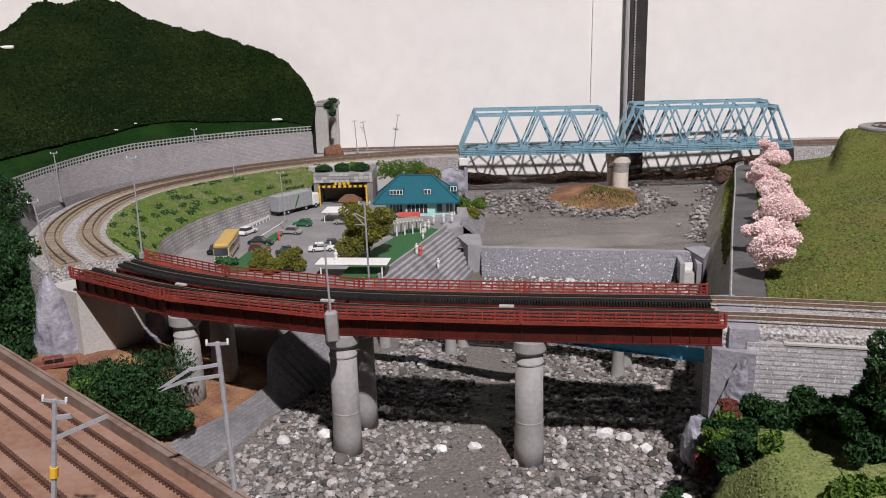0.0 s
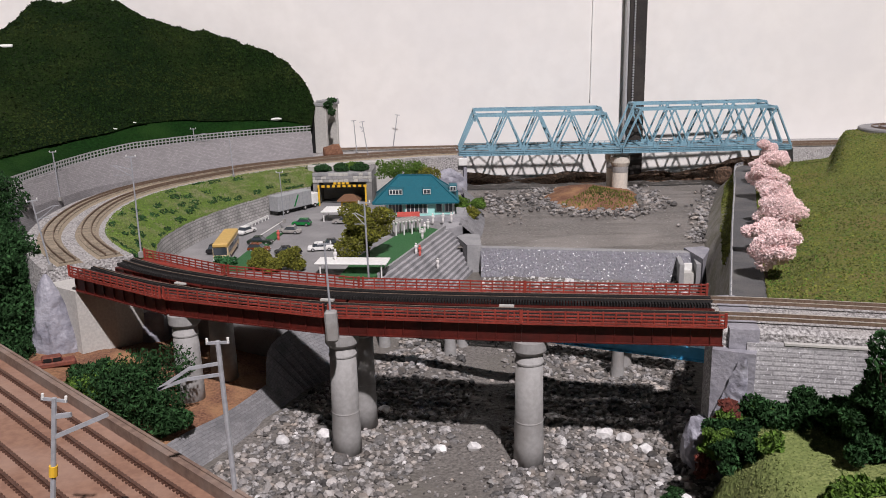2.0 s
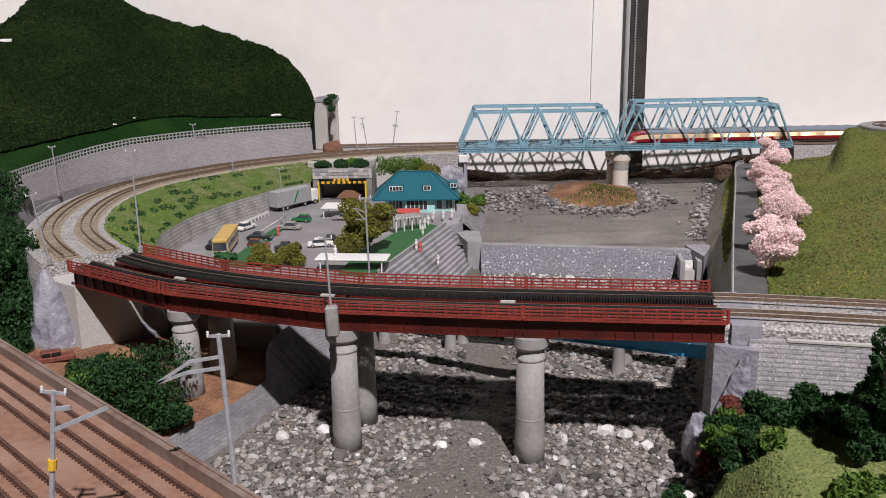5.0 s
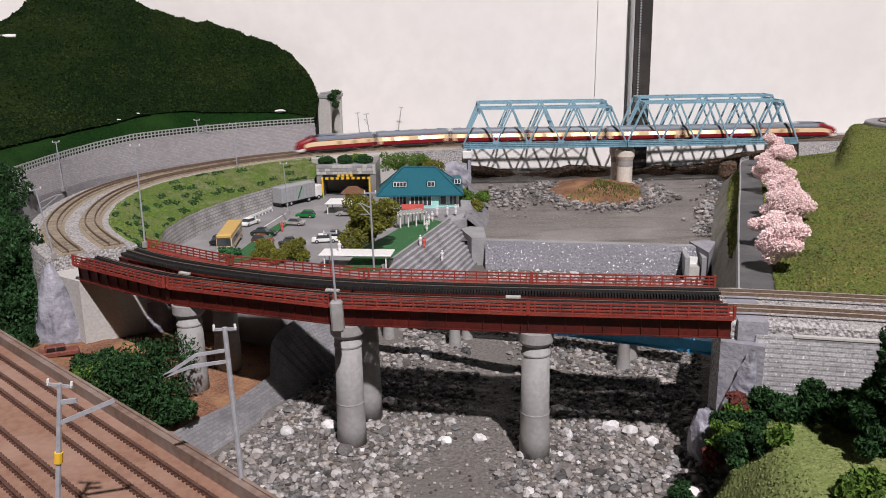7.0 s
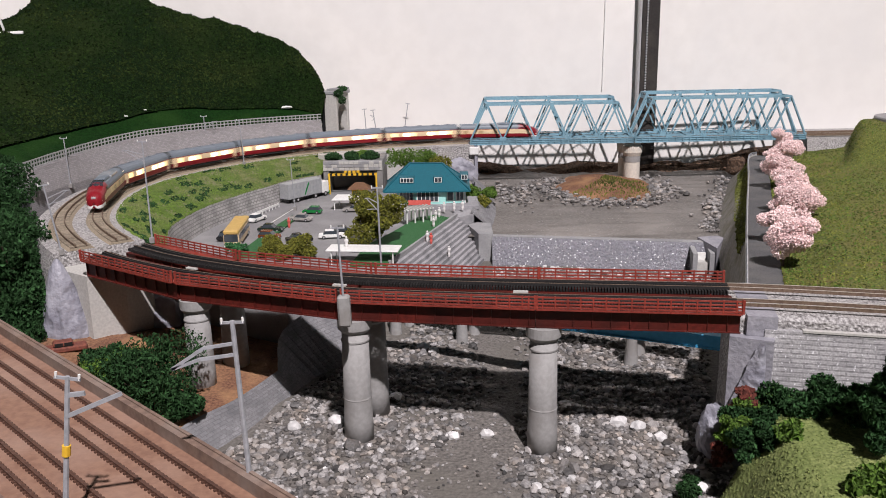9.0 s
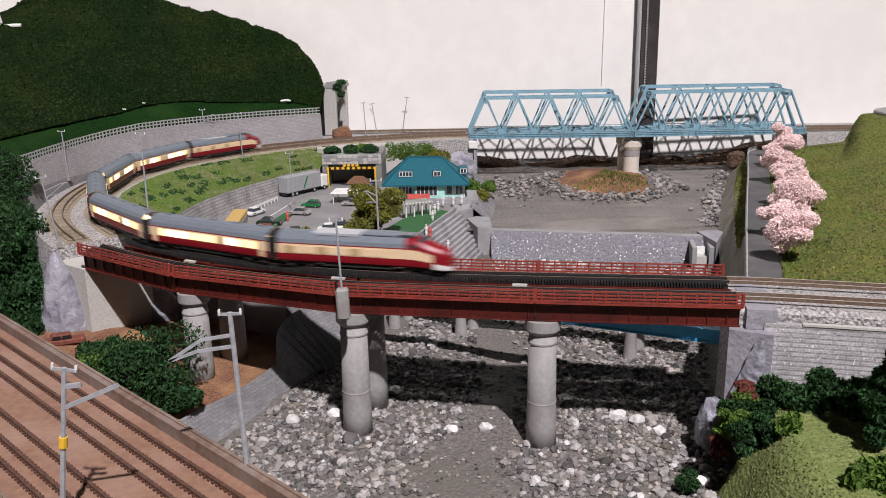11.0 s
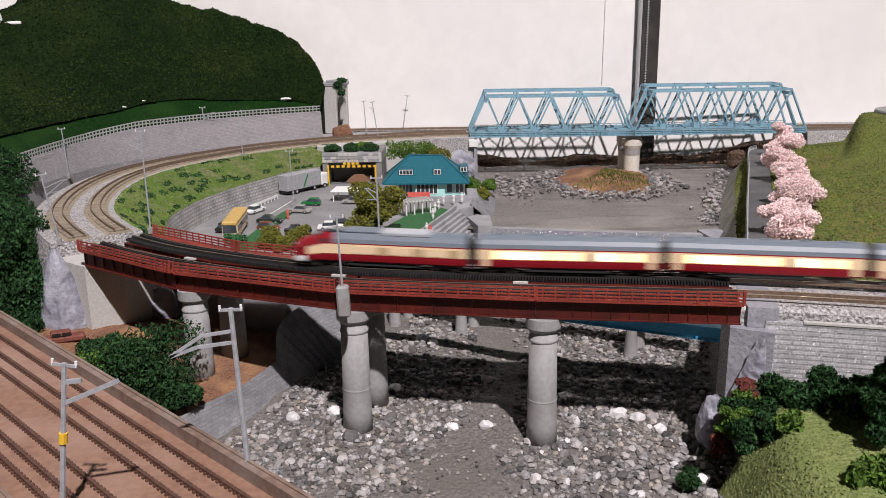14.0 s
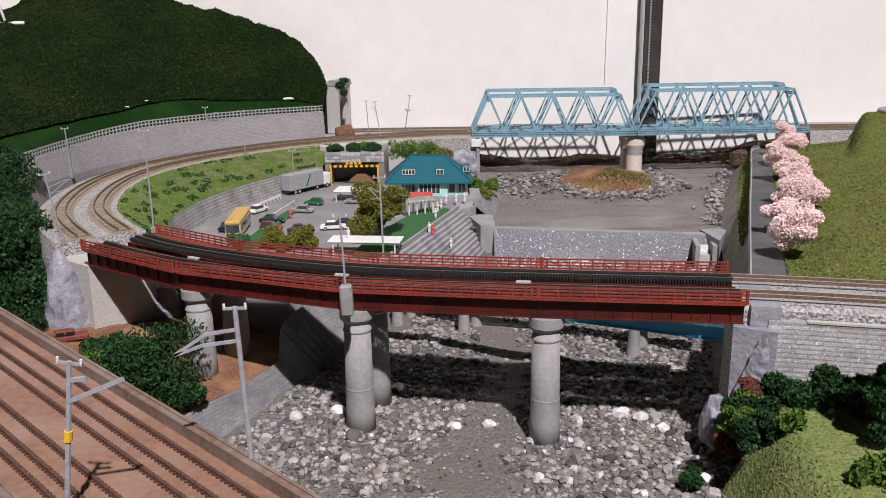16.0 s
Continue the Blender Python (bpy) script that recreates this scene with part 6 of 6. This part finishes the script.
part("girder", beam(bmesh.new(), a + Vector((0.008, 0.016, 0)), b + Vector((0.008, 0.016, 0)), 0.002, 0.004), M_CONC, fbk)
for t in (0.12, 0.33, 0.81):
    p = a.lerp(b, t) + Vector((0.004, 0.008, 0))
    for s in (-1, 1):
        q = p + Vector((0.006 * s, 0.012 * s, 0))
        part("pier", tube(bmesh.new(), (q.x, q.y, -0.118), (q.x, q.y, p.z - 0.003), 0.0068, 18, 0.0036), M_PIER, fbk, "tapered grey pier")


# ---- masts ----
def mast(x, y, z, h, lean, rz, arm, label="pale grey catenary mast beside the track", r=0.0008, droop=0):
    m = thing("catenary_mast", label, "mast", pose(x, y, z, 0, lean, rz), "catenary masts")
    part("pole", tube(bmesh.new(), (0, 0, -0.002), (0, 0, h), r, 8, r * 0.8), M_POLE, m)
    part("base", B(-0.002, 0.002, -0.002, 0.002, -0.003, 0.002), M_PIER, m)
    part("crossarm", B(-0.0045, 0.0045, -0.0004, 0.0004, h - 0.0012, h - 0.0002), M_POLE, m)
    for s in (-1, 1):
        part("insulator", tube(bmesh.new(), (s * 0.004, 0, h - 0.001), (s * 0.004, 0, h + 0.0012), 0.0005, 6), M_WHITE, m)
    if droop:
        k = droop
        for name, a, b in (("bracket_arm", (0, -0.0090), (0.012, -0.0105)), ("bracket_arm", (0.012, -0.0105), (0.025, -0.0185)), ("stay", (0.025, -0.0185), (0.014, -0.0150)), ("stay", (0.014, -0.0150), (0, -0.0135))):
            part(name, beam(bmesh.new(), (k * a[0], 0, h + a[1]), (k * b[0], 0, h + b[1]), 0.0010, 0.0012), M_POLE, m)
    if arm:
        k = arm
        part("bracket_arm", beam(bmesh.new(), (0, 0, h - 0.012), (k * 0.014, 0, h - 0.008), 0.0006, 0.0006), M_POLE, m)
        part("bracket_arm", beam(bmesh.new(), (k * 0.014, 0, h - 0.008), (k * 0.019, 0, h - 0.0085), 0.0006, 0.0006), M_POLE, m)
        part("stay", beam(bmesh.new(), (0, 0, h - 0.018), (k * 0.016, 0, h - 0.0085), 0.0006, 0.0006), M_POLE, m)
        part("steady_arm", beam(bmesh.new(), (k * 0.001, 0, h - 0.0165), (k * 0.016, 0, h - 0.0165), 0.0005, 0.0005), M_POLE, m)
    return m


mast(-0.4747, 1.0181, -0.004, 0.0585, -2, 0, 0)
mast(-0.3705, 1.2530, -0.004, 0.0620, -1, 0, 1)
mast(-0.2989, 1.1843, -0.004, 0.0620, -2, 0, 0)
mast(-0.3330, 0.6797, -0.004, 0.0580, -7, 20, 1)
mast(-0.2705, 0.722, -0.005, 0.0880, 0, 0, -1)
mast(-0.1197, 1.362, -0.004, 0.0590, -8, 0, -0.3)
mast(-0.1440, 1.415, -0.004, 0.0560, -3, 0, 0)
mast(-0.0860, 1.490, -0.004, 0.0590, 9, 0, 0)
mast(-0.2005, 1.031, -0.040, 0.062, -2, 0, 0, "thin grey lamp post beside the stone wall", 0.0006)
mast(-0.0560, 0.604, -0.004, 0.0640, -1, 0, -0.5)
br = mast(-0.0722, 0.5075, -0.004, 0.0560, -2, 0, 0, "grey catenary mast bracketed to the bridge pier")
part("bracket", B(-0.0040, 0.0040, -0.0030, 0.0040, -0.0095, 0.0110, bevel=0.0012), M_PIER, br, "grey bracket on the bridge side")

# ---- tunnel portal and the back track ----
lump("painted_rock", M_ROCK, (-0.476, 0.885, 0.002), (0.016, 0.012, 0.018), 61, "grey rock at the end of the retaining wall", "rock")
tp = thing("tunnel_portal", "grey stone tunnel portal with a round arch", "tunnel portal", pose(-0.198, 1.460, -0.005, 0, 0, -15))
for y0, y1 in ((-0.029, -0.021), (0.021, 0.029)):
    part("side_pier", B(-0.012, 0.010, y0, y1, 0, 0.088, bevel=0.001), M_PALECONC, tp)
N = 10
for i in range(N):
    bm = bmesh.new()
    a0, a1 = math.pi * i / N, math.pi * (i + 1) / N
    q = [(math.cos(t) * 0.021, 0.042 + math.sin(t) * 0.021) for t in (a0, a1)]
    v = [bm.verts.new(p) for x in (-0.012, 0.009) for p in ((x, q[0][0], q[0][1]), (x, q[1][0], q[1][1]), (x, q[1][0], 0.08), (x, q[0][0], 0.08))]
    for f in ((0, 1, 2, 3), (7, 6, 5, 4), (0, 4, 5, 1), (3, 2, 6, 7)):
        bm.faces.new([v[j] for j in f])
    part("arch_stone", bm, M_PALECONC, tp)
part("cornice", B(-0.013, 0.0125, -0.030, 0.030, 0.080, 0.086, bevel=0.0008), M_CONC, tp)
for i in range(5):
    part("merlon", B(-0.006, 0.011, -0.029 + i * 0.0130, -0.022 + i * 0.0130, 0.086, 0.090), M_CONC, tp)
# Black block added behind the arch in place of the tunnel's darkness.
part("dark_inside", B(-0.0175, -0.0125, -0.030, 0.030, 0, 0.07), M_BLACK, tp)
plant("ivy", -0.191, 1.432, 0.078, [(0, 0, 0, 0.008, 0.8), (0.004, 0.02, 0.006, 0.008, 0.5), (0.006, -0.004, -0.012, 0.006, 1.2)], M_LEAF, "dark ivy hanging over the tunnel portal", "ivy", 500, 0.0018, 0.0, 200)
lump("earth_mound", M_SOIL, (-0.182, 1.395, 0.0), (0.018, 0.016, 0.016), 41, "red-brown earth heap beside the tunnel mouth", "earth heap", 0.3, 2)
bt = curve_through([(-0.186, 1.460), (-0.08, 1.464), (0.036, 1.466)], 0.004)
rails(bt, "railway_track", "rear track that comes out of the tunnel")

# ---- wall furniture ----
pi = thing("pillar", "black pillar against the white wall", "pillar", pose(0.3462, 1.497, -0.14))
part("shaft", B(-0.0148, 0.0148, -0.010, 0.017, 0, 1.2), M_PILLAR, pi)
part("edge_strip", B(-0.0192, -0.0162, -0.011, 0.010, 0, 1.2), M_STEEL, pi, "pale metal edge strip")
bm = bmesh.new()
for i in range(130):
    bmesh.ops.create_icosphere(bm, subdivisions=1, radius=0.0020, matrix=pose(-0.0065, -0.0122, 0.20 + i * 0.0046))
ch = part("ball_chain", bm, M_STEEL, pi, "silver ball chain")
tagged(ch, kind="stuff")
cd = thing("cable", "thin pale cable hanging on the wall", "cable", pose(0.270, 1.5125, 0.07))
part("wire", tube(bmesh.new(), (0, 0, 0), (0.004, 0, 0.5), 0.0008, 6), M_WHITE, cd)

# ---- foreground viaduct ----
M_PARAPET = mat("stained_parapet", (0.22, 0.15, 0.115), (0.15, 0.10, 0.08), 300, 30, (0.27, 0.22, 0.19), 0.85, 0.3)
fv = thing("viaduct", "weathered brown double track viaduct with low parapets", "viaduct")
A, D, NV = np.array((-0.2655, 0.469)), np.array((0.7246, -0.6891)), np.array((-0.6891, -0.7246))
P0 = A - D * 0.35
ln = np.array([P0, P0 + D * 0.95])
fq = lambda o0, o1: [tuple(ln[0] + NV * o0), tuple(ln[1] + NV * o0), tuple(ln[1] + NV * o1), tuple(ln[0] + NV * o1)][::-1]
part("deck", slab(bmesh.new(), fq(0.0, 0.078), -0.14, -0.0045), M_BROWNDECK, fv)
for o in (0.0, 0.074):
    part("parapet", slab(bmesh.new(), fq(o - 0.0003, o + 0.0036), -0.02, 0.0012), M_PARAPET, fv, "brown stained low parapet")
    part("coping", slab(bmesh.new(), fq(o - 0.0007, o + 0.0008), 0.0012, 0.0019), M_PARAPET, fv)
M_FRAIL = mat("dark_rusty_rail", (0.11, 0.055, 0.038), (0.07, 0.035, 0.025), 400, 60, None, 0.6, 0.2)
for o in (0.0110, 0.0210, 0.0290, 0.0454, 0.0550, 0.0625):
    ra = part("rail", slab(bmesh.new(), fq(o - 0.0007, o + 0.0007), -0.005, -0.0028), M_FRAIL, fv)
bm = bmesh.new()
for o in (0.0110, 0.0210, 0.0290, 0.0454, 0.0550, 0.0625):
    for i in range(150):
        c = ln[0] + D * (0.22 + i * 0.0030) + NV * o
        beam(bm, (*(c - NV * 0.0016), -0.0042), (*(c + NV * 0.0016), -0.0042), 0.0011, 0.0012)
tagged(part("rail_chairs", bm, M_FRAIL, fv), kind="stuff")
mm = mast(-0.1430, 0.265, -0.004, 0.0600, 8, 0, 0, "pale grey mast with a yellow band on the viaduct", 0.0011)
part("bracket_arm", beam(bmesh.new(), (0, 0, 0.0450), (0.0185, 0, 0.0560), 0.0011, 0.0014), M_POLE, mm)
part("bracket_arm", beam(bmesh.new(), (0, 0, 0.0530), (0.0060, 0, 0.0545), 0.0010, 0.0016), M_POLE, mm)
part("band", tube(bmesh.new(), (0, 0, 0.0300), (0, 0, 0.0340), 0.0015, 10), M_YELLOW, mm, "yellow band")
mast(-0.0831, 0.296, -0.02, 0.084, -1.6, 0, 0, "pale grey mast beside the viaduct parapet", 0.0012, -1)

# ---- small things ----
old = thing("wrecked_car", "rusted red wrecked car body on the soil", "car", pose(-0.311, 0.620, -0.0705, 0, 2, 30))
part("body", B(-0.016, 0.016, -0.0058, 0.0058, 0, 0.0045, bevel=0.001), M_RUST, old)
part("roof", B(-0.009, 0.006, -0.0048, 0.0048, 0.0045, 0.0085, bevel=0.0012), M_RUST, old)
for x0, x1 in ((-0.008, -0.002), (-0.001, 0.005)):
    part("window_hole", B(x0, x1, -0.0050, 0.0050, 0.0050, 0.0078), M_BLACK, old)


def figure(x, y, z, m, rz=0):
    f = lathe(bmesh.new(), [(0.0010, 0), (0.0017, 0.003), (0.0014, 0.0055), (0.0022, 0.0085), (0.0018, 0.0098), (0.0006, 0.0102), (0.0011, 0.0108), (0.0013, 0.0118), (0.0006, 0.0127)], 8)
    ob = tagged(part("figurine", f, m), "small " + ("red" if m is M_FRED else "white") + " painted plastic figurine", "figurine", "plastic figurines")
    ob.matrix_world = pose(x, y, z, 0, 0, rz)


for x, y, z, m in ((-0.030, 0.905, -0.0556, M_SKIN), (-0.026, 0.912, -0.0597, M_FRED), (-0.006, 0.915, -0.0761, M_SKIN), (-0.200, 0.985, -0.055, M_FRED), (0.001, 1.055, -0.0515, M_SKIN), (0.012, 1.06, -0.0515, M_SKIN), (-0.012, 1.052, -0.0515, M_SKIN), (-0.018, 1.02, -0.052, M_SKIN), (-0.022, 1.00, -0.052, M_SKIN), (-0.11, 0.822, -0.041, M_SKIN), (-0.024, 0.965, -0.052, M_SKIN)):
    figure(x, y, z, m)


# ---- motion of the train along the inner track ----
SLEN = np.r_[0, np.cumsum(np.hypot(*np.diff(INNER, axis=0).T))]
PITCH = 0.1285
HEAD = curve_through([(0.0, 1.46), (2.0, 2.04), (4.0, 2.607), (6.3, 3.2686), (7.1, 3.482), (8.0, 3.706), (9.0, 3.968), (11.4, 4.533), (12.0, 4.695), (13.0, 4.963), (14.0, 5.227), (15.0, 5.482), (15.25, 5.553), (15.5, 5.632), (16.0, 5.79)], 0.05)


def on_line(s):
    return np.array((np.interp(s, SLEN, INNER[:, 0]), np.interp(s, SLEN, INNER[:, 1])))


def motions():
    for k, car in enumerate(cars):
        rows = []
        for i in range(161):
            t = i * 0.1
            s = np.interp(t, [h[0] for h in HEAD], [h[1] for h in HEAD]) - 0.0685 - k * PITCH
            a, b = on_line(s + 0.045), on_line(s - 0.045)
            d = a - b
            rz = math.degrees(math.atan2(d[1], d[0]))
            rows.append((t, pose(*((a + b) / 2), 0.0002, 0, 0, rz + (180 if k == 6 else 0))))
        walk(car, rows)


motions()
